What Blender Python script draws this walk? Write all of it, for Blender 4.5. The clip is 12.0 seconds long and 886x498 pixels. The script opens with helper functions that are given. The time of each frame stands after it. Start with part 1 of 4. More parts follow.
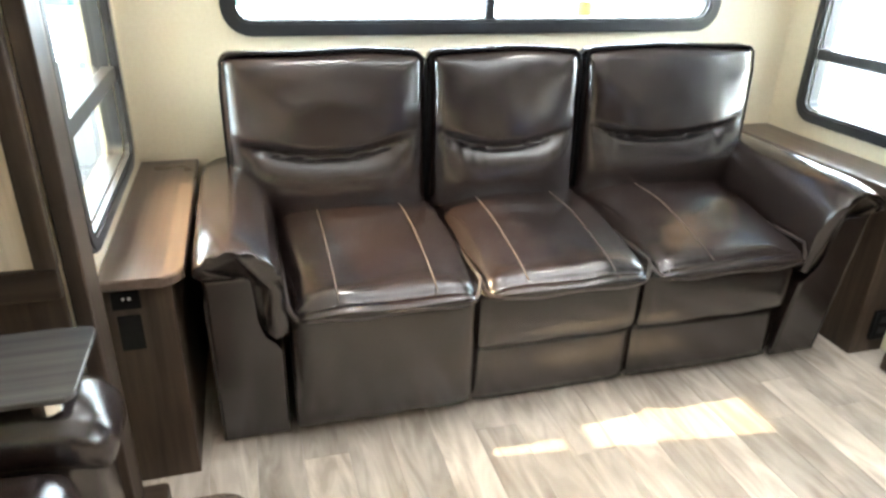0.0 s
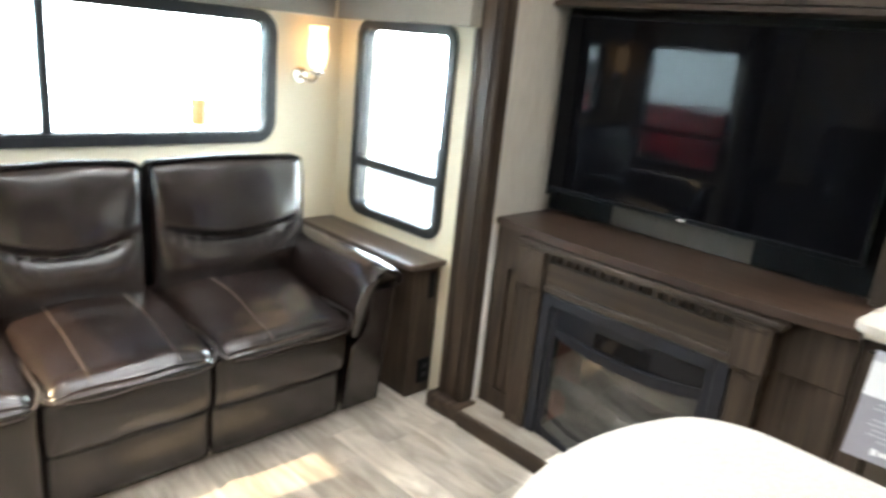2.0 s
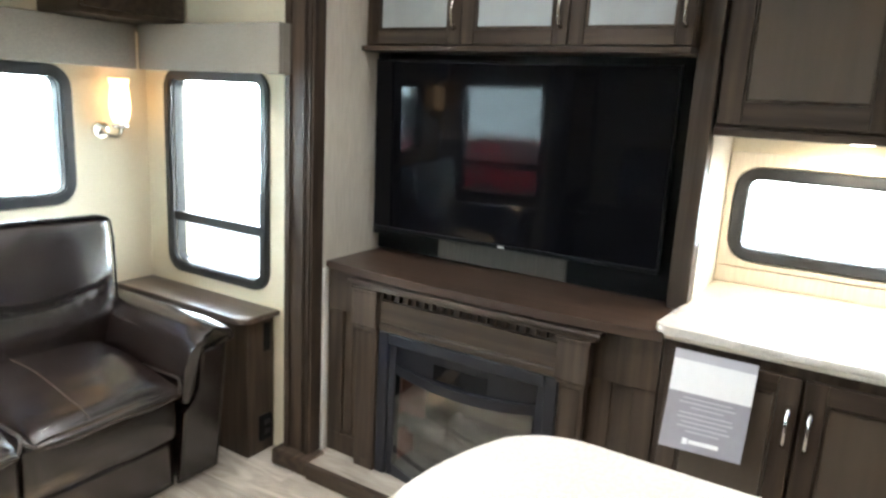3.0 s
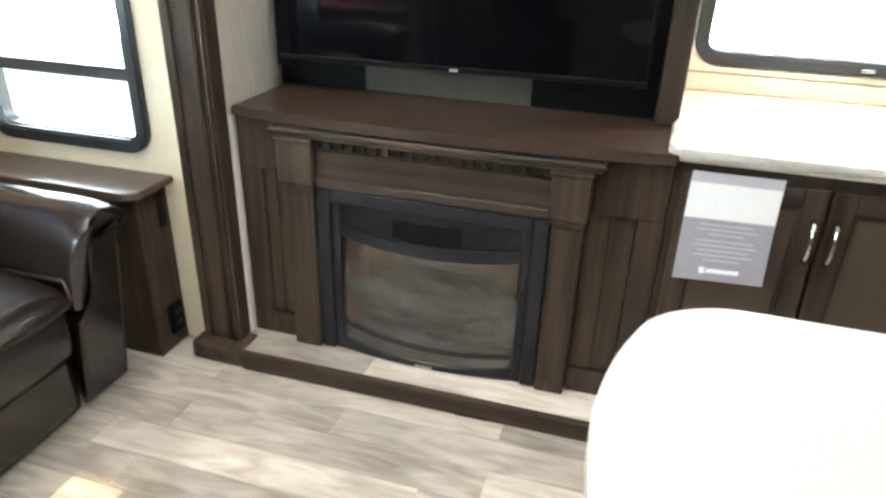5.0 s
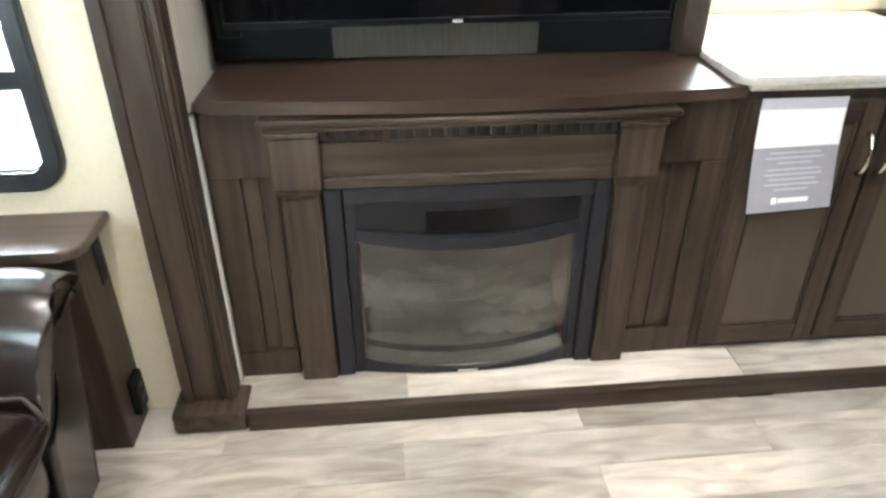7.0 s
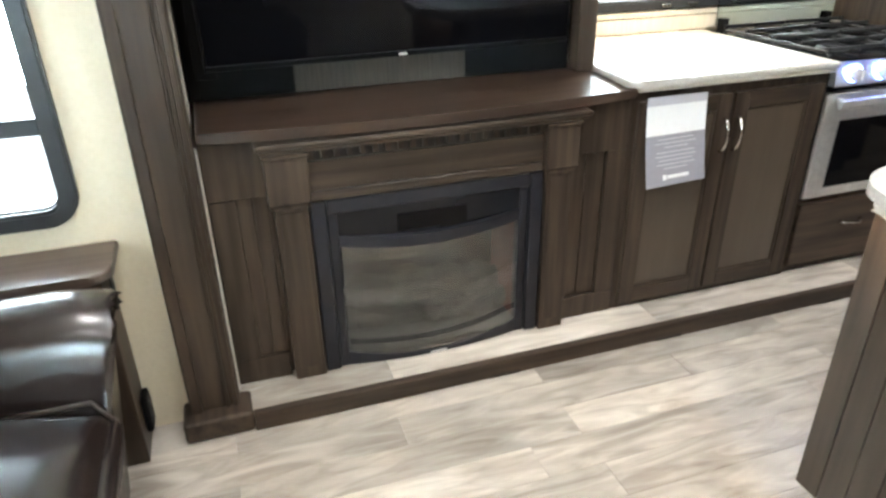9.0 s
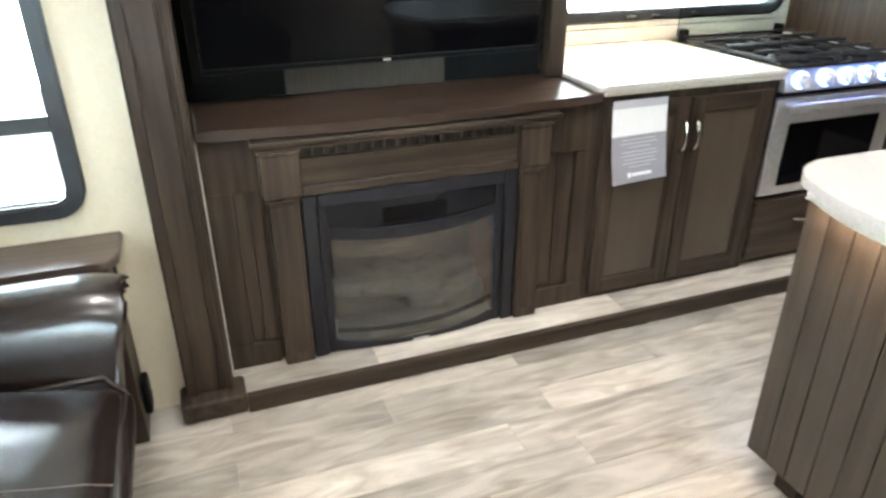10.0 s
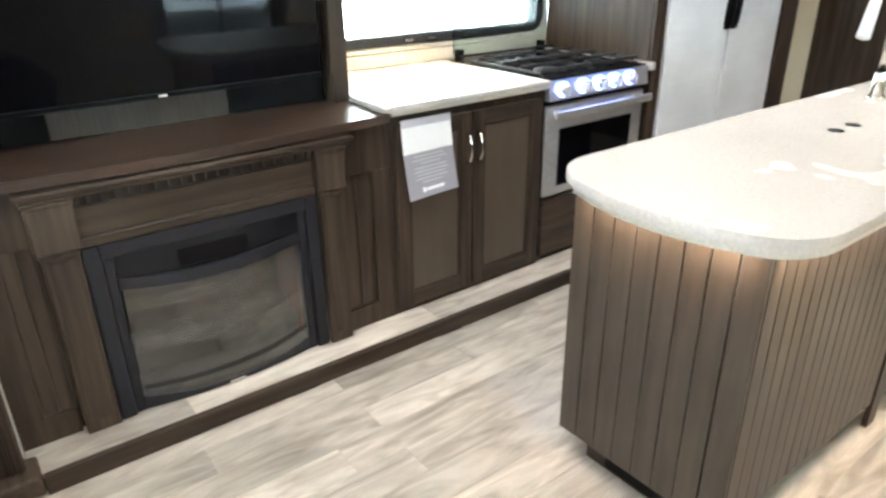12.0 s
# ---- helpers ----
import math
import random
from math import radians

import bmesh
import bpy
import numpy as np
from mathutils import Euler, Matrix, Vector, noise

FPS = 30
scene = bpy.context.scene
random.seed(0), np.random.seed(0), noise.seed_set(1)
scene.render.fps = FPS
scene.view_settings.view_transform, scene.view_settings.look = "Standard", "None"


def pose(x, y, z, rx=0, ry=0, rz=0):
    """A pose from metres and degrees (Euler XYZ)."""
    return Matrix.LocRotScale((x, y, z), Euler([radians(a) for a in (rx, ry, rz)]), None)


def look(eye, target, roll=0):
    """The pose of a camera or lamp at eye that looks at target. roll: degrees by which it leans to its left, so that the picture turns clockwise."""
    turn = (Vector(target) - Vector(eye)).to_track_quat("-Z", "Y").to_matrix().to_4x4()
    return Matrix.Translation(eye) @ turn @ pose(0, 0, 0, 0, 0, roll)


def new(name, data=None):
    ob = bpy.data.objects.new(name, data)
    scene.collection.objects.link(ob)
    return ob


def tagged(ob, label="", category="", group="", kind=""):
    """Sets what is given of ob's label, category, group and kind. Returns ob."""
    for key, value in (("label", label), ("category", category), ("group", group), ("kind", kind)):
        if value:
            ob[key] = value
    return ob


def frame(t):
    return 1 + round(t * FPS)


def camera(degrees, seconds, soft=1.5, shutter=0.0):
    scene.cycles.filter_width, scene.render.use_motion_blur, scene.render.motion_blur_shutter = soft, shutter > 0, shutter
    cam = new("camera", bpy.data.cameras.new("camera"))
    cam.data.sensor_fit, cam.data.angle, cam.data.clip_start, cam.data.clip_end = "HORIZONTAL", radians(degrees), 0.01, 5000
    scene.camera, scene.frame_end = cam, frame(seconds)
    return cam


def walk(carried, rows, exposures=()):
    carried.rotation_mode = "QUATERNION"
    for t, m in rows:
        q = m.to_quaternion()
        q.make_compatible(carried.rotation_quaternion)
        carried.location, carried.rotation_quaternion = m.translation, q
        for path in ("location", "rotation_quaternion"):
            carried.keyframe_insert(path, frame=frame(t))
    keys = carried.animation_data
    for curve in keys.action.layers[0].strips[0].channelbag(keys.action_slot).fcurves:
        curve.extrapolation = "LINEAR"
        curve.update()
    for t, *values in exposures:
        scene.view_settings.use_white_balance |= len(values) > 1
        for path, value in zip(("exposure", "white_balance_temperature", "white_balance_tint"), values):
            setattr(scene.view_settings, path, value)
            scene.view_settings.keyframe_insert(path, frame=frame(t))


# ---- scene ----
cam = camera(66.3, 12.0, soft=2.7, shutter=0.35)
PATH = [
    (0, (0.041, 0.257, 1.259), (0.556, 1.995, 0.413), 1.6),
    (0.5, (0.054, 0.229, 1.244), (0.607, 1.941, 0.37), 2.1),
    (1, (0.082, 0.14, 1.273), (0.691, 1.833, 0.398), 2.0),
    (1.5, (0.142, -0.006, 1.364), (1.123, 1.57, 0.62), 5.3),
    (2, (0.172, -0.125, 1.415), (1.539, 1.219, 0.849), 5.7),
    (2.5, (0.188, -0.160, 1.436), (1.777, 0.964, 0.981), 5.4),
    (2.7, (0.194, -0.180, 1.433), (1.820, 0.898, 0.999), 4.4),
    (4.3, (0.252, 0.115, 1.42), (2.021, 0.789, 0.775), 1.3),
    (4.5, (0.269, 0.195, 1.405), (2.031, 0.784, 0.664), 1.6),
    (5, (0.379, 0.359, 1.337), (2.111, 0.838, 0.459), 2.0),
    (5.5, (0.46, 0.543, 1.31), (2.195, 0.921, 0.388), 1.9),
    (6, (0.462, 0.766, 1.295), (2.214, 0.943, 0.347), 1.1),
    (6.5, (0.52, 0.947, 1.278), (2.269, 0.925, 0.309), 1.0),
    (7, (0.626, 1.086, 1.283), (2.348, 0.912, 0.281), 0.1),
    (8.8, (0.399, 1.378, 1.305), (2.092, 0.832, 0.391), -1.2),
    (9, (0.37, 1.406, 1.322), (2.064, 0.85, 0.416), -0.9),
    (9.5, (0.278, 1.451, 1.323), (1.989, 0.908, 0.442), -0.9),
    (10, (0.233, 1.473, 1.339), (1.914, 0.845, 0.457), -0.1),
    (10.5, (0.182, 1.462, 1.323), (1.829, 0.724, 0.463), -0.1),
    (11, (0.159, 1.475, 1.336), (1.749, 0.613, 0.483), -0.2),
    (11.5, (0.146, 1.461, 1.325), (1.686, 0.487, 0.503), -0.8),
    (12, (0.189, 1.441, 1.337), (1.648, 0.344, 0.52), -0.7),
]
EXPOSURE = [(0, 1.62), (1, 1.57), (2, 1.32), (2.7, 1.30), (4.5, 1.32), (5.5, 1.42), (6, 1.55), (7, 1.54), (9, 1.36), (12, 1.33)]
walk(cam, [(t, look(eye, target, roll)) for t, eye, target, roll in PATH], EXPOSURE)

# ---------------------------------------------------------------- light
world = bpy.data.worlds.new("sky")
scene.world = world
world.use_nodes = True
wn = world.node_tree
sky = wn.nodes.new("ShaderNodeTexSky")
sky.sky_type = "NISHITA"
sky.sun_disc = False
sky.sun_elevation = radians(40)
sky.sun_rotation = radians(277)
wn.links.new(sky.outputs[0], wn.nodes["Background"].inputs[0])
wn.nodes["Background"].inputs[1].default_value = 0.14

sun_data = bpy.data.lights.new("sun", "SUN")
sun_data.energy, sun_data.angle, sun_data.color = 4.8, radians(0.6), (1.0, 0.76, 0.46)
sun = new("sun", sun_data)
sun.matrix_world = look((-10, 4, 10), (-9, 3.875, 9.215))


def area_lamp(name, eye, target, size_x, size_y, watts, color, spread=180):
    d = bpy.data.lights.new(name, "AREA")
    d.shape, d.size, d.size_y, d.energy, d.color, d.spread = "RECTANGLE", size_x, size_y, watts, color, radians(spread)
    ob = new(name, d)
    ob.matrix_world = look(eye, target)
    return ob


# ---------------------------------------------------------------- materials
def srgb(r, g, b):
    return tuple(((c / 255) / 12.92 if c < 11 else ((c / 255 + 0.055) / 1.055) ** 2.4) for c in (r, g, b))


def material(name, light, dark, scale=(6, 6, 6), rough=0.5, metal=0.0, bump=0.1, bump_scale=None, coat=0.0,
             vary=0.0, detail=6.0, rough_vary=0.08, spec=0.5, stain=0.12, distort=0.0, dist=0.004):
    """Two colours mixed by stretched noise, a large-scale stain on top, fine relief."""
    m = bpy.data.materials.new(name)
    m.use_nodes = True
    t = m.node_tree
    n, l = t.nodes, t.links
    b = n["Principled BSDF"]
    geo = n.new("ShaderNodeNewGeometry")
    info = n.new("ShaderNodeObjectInfo")
    add = n.new("ShaderNodeVectorMath")
    add.operation = "MULTIPLY_ADD"
    comb = n.new("ShaderNodeCombineXYZ")
    for i in range(3):
        l.new(info.outputs["Random"], comb.inputs[i])
    l.new(comb.outputs[0], add.inputs[0])
    add.inputs[1].default_value = (7, 11, 5) if vary else (0, 0, 0)
    l.new(geo.outputs["Position"], add.inputs[2])
    mp = n.new("ShaderNodeMapping")
    mp.inputs["Scale"].default_value = scale
    l.new(add.outputs[0], mp.inputs[0])
    no = n.new("ShaderNodeTexNoise")
    no.inputs["Scale"].default_value, no.inputs["Detail"].default_value = 1.0, detail
    no.inputs["Distortion"].default_value = distort
    l.new(mp.outputs[0], no.inputs[0])
    ramp = n.new("ShaderNodeValToRGB")
    ramp.color_ramp.elements[0].position, ramp.color_ramp.elements[1].position = 0.32, 0.68
    ramp.color_ramp.elements[0].color, ramp.color_ramp.elements[1].color = (*dark, 1), (*light, 1)
    l.new(no.outputs["Fac"], ramp.inputs[0])
    big = n.new("ShaderNodeTexNoise")
    big.inputs["Scale"].default_value, big.inputs["Detail"].default_value = 2.3, 3
    l.new(add.outputs[0], big.inputs[0])
    br = n.new("ShaderNodeMapRange")
    br.inputs["From Min"].default_value, br.inputs["From Max"].default_value = 0.3, 0.7
    br.inputs["To Min"].default_value, br.inputs["To Max"].default_value = 1 - stain, 1 + stain
    l.new(big.outputs["Fac"], br.inputs[0])
    hsv = n.new("ShaderNodeHueSaturation")
    l.new(ramp.outputs[0], hsv.inputs["Color"])
    if vary:
        mr = n.new("ShaderNodeMapRange")
        mr.inputs["To Min"].default_value, mr.inputs["To Max"].default_value = 1 - vary, 1 + vary
        l.new(info.outputs["Random"], mr.inputs[0])
        mu = n.new("ShaderNodeMath")
        mu.operation = "MULTIPLY"
        l.new(mr.outputs[0], mu.inputs[0])
        l.new(br.outputs[0], mu.inputs[1])
        l.new(mu.outputs[0], hsv.inputs["Value"])
    else:
        l.new(br.outputs[0], hsv.inputs["Value"])
    l.new(hsv.outputs[0], b.inputs["Base Color"])
    b.inputs["Metallic"].default_value = metal
    b.inputs["Specular IOR Level"].default_value = spec
    rr = n.new("ShaderNodeMapRange")
    rr.inputs["To Min"].default_value, rr.inputs["To Max"].default_value = max(0.02, rough - rough_vary), min(1, rough + rough_vary)
    l.new(big.outputs["Fac"], rr.inputs[0])
    l.new(rr.outputs[0], b.inputs["Roughness"])
    b.inputs["Coat Weight"].default_value = coat
    b.inputs["Coat Roughness"].default_value = 0.15
    if bump:
        bp = n.new("ShaderNodeBump")
        bp.inputs["Strength"].default_value, bp.inputs["Distance"].default_value = bump, dist
        if bump_scale:
            fn = n.new("ShaderNodeTexNoise")
            fn.inputs["Scale"].default_value, fn.inputs["Detail"].default_value = bump_scale, 2
            l.new(geo.outputs["Position"], fn.inputs[0])
            l.new(fn.outputs["Fac"], bp.inputs["Height"])
        else:
            l.new(no.outputs["Fac"], bp.inputs["Height"])
        l.new(bp.outputs[0], b.inputs["Normal"])
    return m


def glow(name, color, strength):
    m = bpy.data.materials.new(name)
    m.use_nodes = True
    b = m.node_tree.nodes["Principled BSDF"]
    b.inputs["Base Color"].default_value = (*color, 1)
    b.inputs["Emission Color"].default_value = (*color, 1)
    b.inputs["Emission Strength"].default_value = strength
    return m


def glass(name, color, rough=0.0, ior=1.45):
    m = bpy.data.materials.new(name)
    m.use_nodes = True
    b = m.node_tree.nodes["Principled BSDF"]
    b.inputs["Base Color"].default_value = (*color, 1)
    b.inputs["Transmission Weight"].default_value = 1.0
    b.inputs["Roughness"].default_value, b.inputs["IOR"].default_value = rough, ior
    return m


WOOD_L, WOOD_D = (0.066, 0.046, 0.033), (0.027, 0.0185, 0.013)
wood_v = material("taupe_wood_upright_grain", WOOD_L, WOOD_D, (38, 38, 2.2), 0.44, bump=0.14, stain=0.22, vary=0.05, spec=0.22)
wood_h = material("taupe_wood_level_grain", WOOD_L, WOOD_D, (38, 2.2, 38), 0.44, bump=0.14, stain=0.22, vary=0.05, spec=0.22)
wood_x = material("taupe_wood_cross_grain", WOOD_L, WOOD_D, (2.2, 38, 38), 0.44, bump=0.14, stain=0.22, vary=0.05, spec=0.22)
door_panel = material("smooth_taupe_door_panel", (0.080, 0.060, 0.042), (0.064, 0.047, 0.033), (24, 24, 2), 0.40, bump=0.06, stain=0.12)
mantel_wood = material("brown_mantel_laminate", (0.052, 0.032, 0.022), (0.029, 0.017, 0.012), (30, 2.0, 30), 0.33, bump=0.08, stain=0.15)
shelf_wood = material("brown_shelf_laminate", (0.105, 0.076, 0.060), (0.068, 0.048, 0.037), (45, 2.0, 45), 0.30, bump=0.06, stain=0.15)
bead_wood = material("grey_brown_beadboard", (0.060, 0.046, 0.034), (0.029, 0.021, 0.0155), (34, 34, 2.6), 0.44, bump=0.15, vary=0.08, stain=0.22)
# dark colour of board grooves, also shade painted at the riser and dentils
groove_and_shade = material("dark_groove_and_shade", (0.035, 0.027, 0.021), (0.022, 0.017, 0.014), (20, 20, 20), 0.8, bump=0)
wall_paint = material("cream_wallpaper", (0.72, 0.65, 0.50), (0.68, 0.61, 0.46), (90, 90, 90), 0.75, bump=0.10, bump_scale=70, stain=0.035, dist=0.001)
panel_paint = material("pale_linen_panel", (0.66, 0.60, 0.51), (0.56, 0.50, 0.42), (120, 120, 10), 0.75, bump=0.15, stain=0.05, dist=0.001)
ceiling_paint = material("white_ceiling_vinyl", (0.80, 0.78, 0.73), (0.77, 0.75, 0.70), (30, 30, 30), 0.7, bump=0.05, bump_scale=300, stain=0.03)
plank_mat = material("whitewashed_vinyl_plank", (0.57, 0.52, 0.45), (0.33, 0.283, 0.23), (17, 3.4, 17), 0.34, bump=0.05, vary=0.15, distort=1.5, detail=7, stain=0.28, dist=0.002)
joint_mat = material("floor_joint", (0.46, 0.415, 0.36), (0.40, 0.36, 0.31), (20, 20, 20), 0.7, bump=0)
leather = material("dark_brown_leather", (0.0150, 0.0088, 0.0074), (0.0105, 0.0062, 0.0053), (4, 4, 4), 0.26, bump=0.07, bump_scale=22, stain=0.15, spec=0.9, dist=0.006, rough_vary=0.02, detail=2)
piping = material("brown_leather_piping", (0.035, 0.026, 0.022), (0.022, 0.016, 0.013), (40, 40, 40), 0.45, bump=0.1)
stitch = material("tan_stitching", (0.13, 0.10, 0.08), (0.08, 0.062, 0.05), (200, 200, 200), 0.6, bump=0)
black_frame = material("black_window_rubber", (0.022, 0.023, 0.026), (0.014, 0.015, 0.017), (20, 20, 20), 0.38, bump=0.04)
charcoal = material("charcoal_metal", (0.0125, 0.0125, 0.0165), (0.009, 0.009, 0.0125), (30, 30, 30), 0.40, bump=0.0, spec=0.35)
black_plastic = material("black_plastic", (0.005, 0.005, 0.0055), (0.004, 0.004, 0.0045), (30, 30, 30), 0.42, bump=0.0, spec=0.10)
black_gloss = material("black_gloss_screen", (0.0028, 0.0028, 0.0034), (0.002, 0.002, 0.0026), (5, 5, 5), 0.05, bump=0, rough_vary=0.005, spec=0.12)
quartz = material("speckled_white_quartz", (0.62, 0.575, 0.52), (0.52, 0.48, 0.43), (120, 120, 120), 0.26, bump=0.0, stain=0.03)
quartz_edge = material("pale_stone_edge", (0.62, 0.58, 0.50), (0.50, 0.46, 0.39), (150, 150, 150), 0.4, bump=0.05, stain=0.04)
steel = material("brushed_steel", (0.78, 0.77, 0.76), (0.68, 0.67, 0.66), (6, 60, 60), 0.38, metal=0.85, bump=0.04)
chrome = material("satin_nickel", (0.72, 0.69, 0.64), (0.66, 0.63, 0.58), (40, 40, 40), 0.18, metal=1.0, bump=0)
fridge_mat = material("pale_steel_fridge", (0.80, 0.83, 0.86), (0.77, 0.80, 0.83), (3, 3, 40), 0.30, metal=0.0, bump=0.02)
knob_mat = material("polished_steel_knob", (0.80, 0.81, 0.83), (0.74, 0.75, 0.77), (30, 30, 30), 0.3, metal=0.35, bump=0)
iron = material("black_cast_iron", (0.018, 0.018, 0.019), (0.010, 0.010, 0.011), (60, 60, 60), 0.55, bump=0.2)
valance_mat = material("taupe_valance_fabric", (0.27, 0.245, 0.205), (0.21, 0.19, 0.16), (220, 220, 220), 0.8, bump=0.25, bump_scale=600, dist=0.001)
grey_fabric = material("grey_ribbed_fabric", (0.095, 0.083, 0.070), (0.062, 0.054, 0.046), (30, 260, 8), 0.85, bump=0.2)
paper_white = material("white_paper", (0.82, 0.82, 0.82), (0.79, 0.79, 0.79), (50, 50, 50), 0.5, bump=0, stain=0.02)
paper_grey = material("grey_printed_paper", (0.30, 0.29, 0.32), (0.28, 0.27, 0.30), (50, 50, 50), 0.45, bump=0, stain=0.02)
paper_lilac = material("pale_grey_paper", (0.50, 0.49, 0.53), (0.47, 0.46, 0.50), (50, 50, 50), 0.45, bump=0, stain=0.02)
trim_white = material("off_white_trim", (0.74, 0.71, 0.66), (0.70, 0.67, 0.62), (60, 60, 60), 0.45, bump=0.04)
table_grey = material("grey_laminate_tabletop", (0.085, 0.080, 0.075), (0.055, 0.052, 0.05), (3, 60, 60), 0.25, bump=0.03)
pale_plank = material("whitewashed_panel", (0.60, 0.52, 0.40), (0.36, 0.29, 0.21), (30, 30, 2), 0.6, bump=0.2, stain=0.2)
carpet = material("brown_grey_carpet", (0.22, 0.17, 0.13), (0.07, 0.052, 0.04), (110, 110, 110), 0.95, bump=0.5, detail=3, dist=0.004)
asphalt = material("asphalt", (0.040, 0.041, 0.042), (0.026, 0.027, 0.028), (18, 18, 18), 0.9, bump=0.2)
yellow_paint = material("yellow_line_paint", (0.62, 0.45, 0.08), (0.5, 0.36, 0.06), (9, 9, 9), 0.7, bump=0.1)
trailer_white = material("white_trailer_skin", (0.82, 0.83, 0.83), (0.78, 0.79, 0.80), (0.5, 0.5, 6), 0.4, bump=0)
red_paint = material("red_car_paint", (0.45, 0.015, 0.02), (0.40, 0.012, 0.016), (3, 3, 3), 0.25, bump=0, coat=0.6)
orange_paint = material("orange_plastic", (0.75, 0.13, 0.03), (0.68, 0.11, 0.025), (3, 3, 3), 0.4, bump=0)
teal_paint = material("pale_teal_tarpaulin", (0.30, 0.55, 0.52), (0.25, 0.48, 0.46), (3, 3, 3), 0.6, bump=0.1)
ember_log = material("grey_log_set", (0.085, 0.085, 0.082), (0.045, 0.045, 0.043), (14, 7, 11), 0.9, bump=0.6, distort=1.0, dist=0.02)
brick_red = material("red_brick_liner", (0.30, 0.13, 0.10), (0.22, 0.09, 0.07), (9, 9, 30), 0.85, bump=0.2)
pane_glass = glass("window_glass", (0.96, 0.98, 0.98))
fire_glass = glass("smoked_fire_glass", (0.42, 0.43, 0.42), 0.0, 1.85)
lid_glass = glass("tinted_stove_glass", (0.70, 0.80, 0.80))
fascia_black = material("satin_black_fascia", (0.0065, 0.0065, 0.0085), (0.005, 0.005, 0.0065), (30, 30, 30), 0.28, bump=0.0, spec=0.3)
frosted = material("frosted_cabinet_glass", (0.36, 0.38, 0.385), (0.32, 0.34, 0.345), (9, 9, 9), 0.25, bump=0, spec=0.6)
lamp_glow = glow("warm_lamp_glass", (1.0, 0.66, 0.34), 1.7)
puck_glow = glow("led_puck", (1.0, 0.93, 0.82), 14.0)
bar_glow = glow("opal_light_bar", (0.93, 0.97, 1.0), 8.0)
rope_glow = glow("rope_light_tube", (1.0, 0.74, 0.52), 16.0)
blue_glow = glow("blue_knob_ring", (0.12, 0.25, 1.0), 12.0)


# ---------------------------------------------------------------- mesh helpers
def thing(name, label, category, loc=(0, 0, 0), group="", kind=""):
    e = new(name)
    e.location = loc
    e.empty_display_size = 0.1
    return tagged(e, label, category, group, kind)


def part(name, bm, mat, parent=None, label="", smooth=False):
    me = bpy.data.meshes.new(name)
    bmesh.ops.recalc_face_normals(bm, faces=bm.faces[:])
    bm.to_mesh(me)
    bm.free()
    me.materials.append(mat)
    if smooth:
        me.shade_smooth()
    ob = new(name, me)
    if parent is not None:
        ob.parent = parent
        if parent.data is None:
            ob.matrix_parent_inverse = Matrix.Translation(-parent.location)
    return tagged(ob, label)


def box(bm, x0, x1, y0, y1, z0, z1, bev=0.0025, seg=2):
    r = bmesh.ops.create_cube(bm, size=1.0)
    vs = r["verts"]
    for v in vs:
        v.co = Vector(((x0 + x1) / 2 + v.co.x * (x1 - x0), (y0 + y1) / 2 + v.co.y * (y1 - y0), (z0 + z1) / 2 + v.co.z * (z1 - z0)))
    if bev:
        es = list({e for v in vs for e in v.link_edges})
        bmesh.ops.bevel(bm, geom=es, offset=bev, segments=seg, affect="EDGES", profile=0.5)


def block(name, dims, mat, parent=None, label="", bev=0.0025, seg=2):
    bm = bmesh.new()
    box(bm, *dims, bev=bev, seg=seg)
    return part(name, bm, mat, parent, label)


def soft(bm, c, half, r, n=(10, 10, 6), warp=None):
    """A box with rounded edges, gridded on all sides; warp(u, v, w, p) moves each vertex, u, v, w in -1..1."""
    made = {}

    def vert(u, v, w):
        key = (round(u, 5), round(v, 5), round(w, 5))
        if key not in made:
            p = Vector((u * half[0], v * half[1], w * half[2]))
            q = Vector([max(-(h - r), min(h - r, a)) for a, h in zip(p, half)])
            d = p - q
            p = q + (d.normalized() * r if d.length > 1e-9 else d)
            if warp:
                p = warp(u, v, w, p)
            made[key] = bm.verts.new(Vector(c) + p)
        return made[key]

    def steps(k):
        return [-math.cos(math.pi * i / k) * 0.35 + (2 * i / k - 1) * 0.65 for i in range(k + 1)]

    su, sv, sw = (steps(k) for k in n)
    for fixed in (-1, 1):
        for a, b in zip(su, su[1:]):
            for d, e in zip(sv, sv[1:]):
                bm.faces.new((vert(a, d, fixed), vert(b, d, fixed), vert(b, e, fixed), vert(a, e, fixed)))
            for d, e in zip(sw, sw[1:]):
                bm.faces.new((vert(a, fixed, d), vert(b, fixed, d), vert(b, fixed, e), vert(a, fixed, e)))
        for a, b in zip(sv, sv[1:]):
            for d, e in zip(sw, sw[1:]):
                bm.faces.new((vert(fixed, a, d), vert(fixed, b, d), vert(fixed, b, e), vert(fixed, a, e)))


def tube(bm, pts, r, n=8, caps=True):
    """A round rod along pts; r may be a list."""
    pts = [Vector(p) for p in pts]
    rings = []
    up = Vector((0.123, 0.31, 0.94)).normalized()
    for i, p in enumerate(pts):
        d = (pts[min(i + 1, len(pts) - 1)] - pts[max(i - 1, 0)]).normalized()
        a = d.cross(up).normalized()
        b = d.cross(a)
        rad = r[i] if isinstance(r, (list, tuple)) else r
        rings.append([bm.verts.new(p + (a * math.cos(2 * math.pi * k / n) + b * math.sin(2 * math.pi * k / n)) * rad) for k in range(n)])
    for g, h in zip(rings, rings[1:]):
        for k in range(n):
            bm.faces.new((g[k], g[(k + 1) % n], h[(k + 1) % n], h[k]))
    if caps:
        bm.faces.new(rings[0][::-1])
        bm.faces.new(rings[-1])


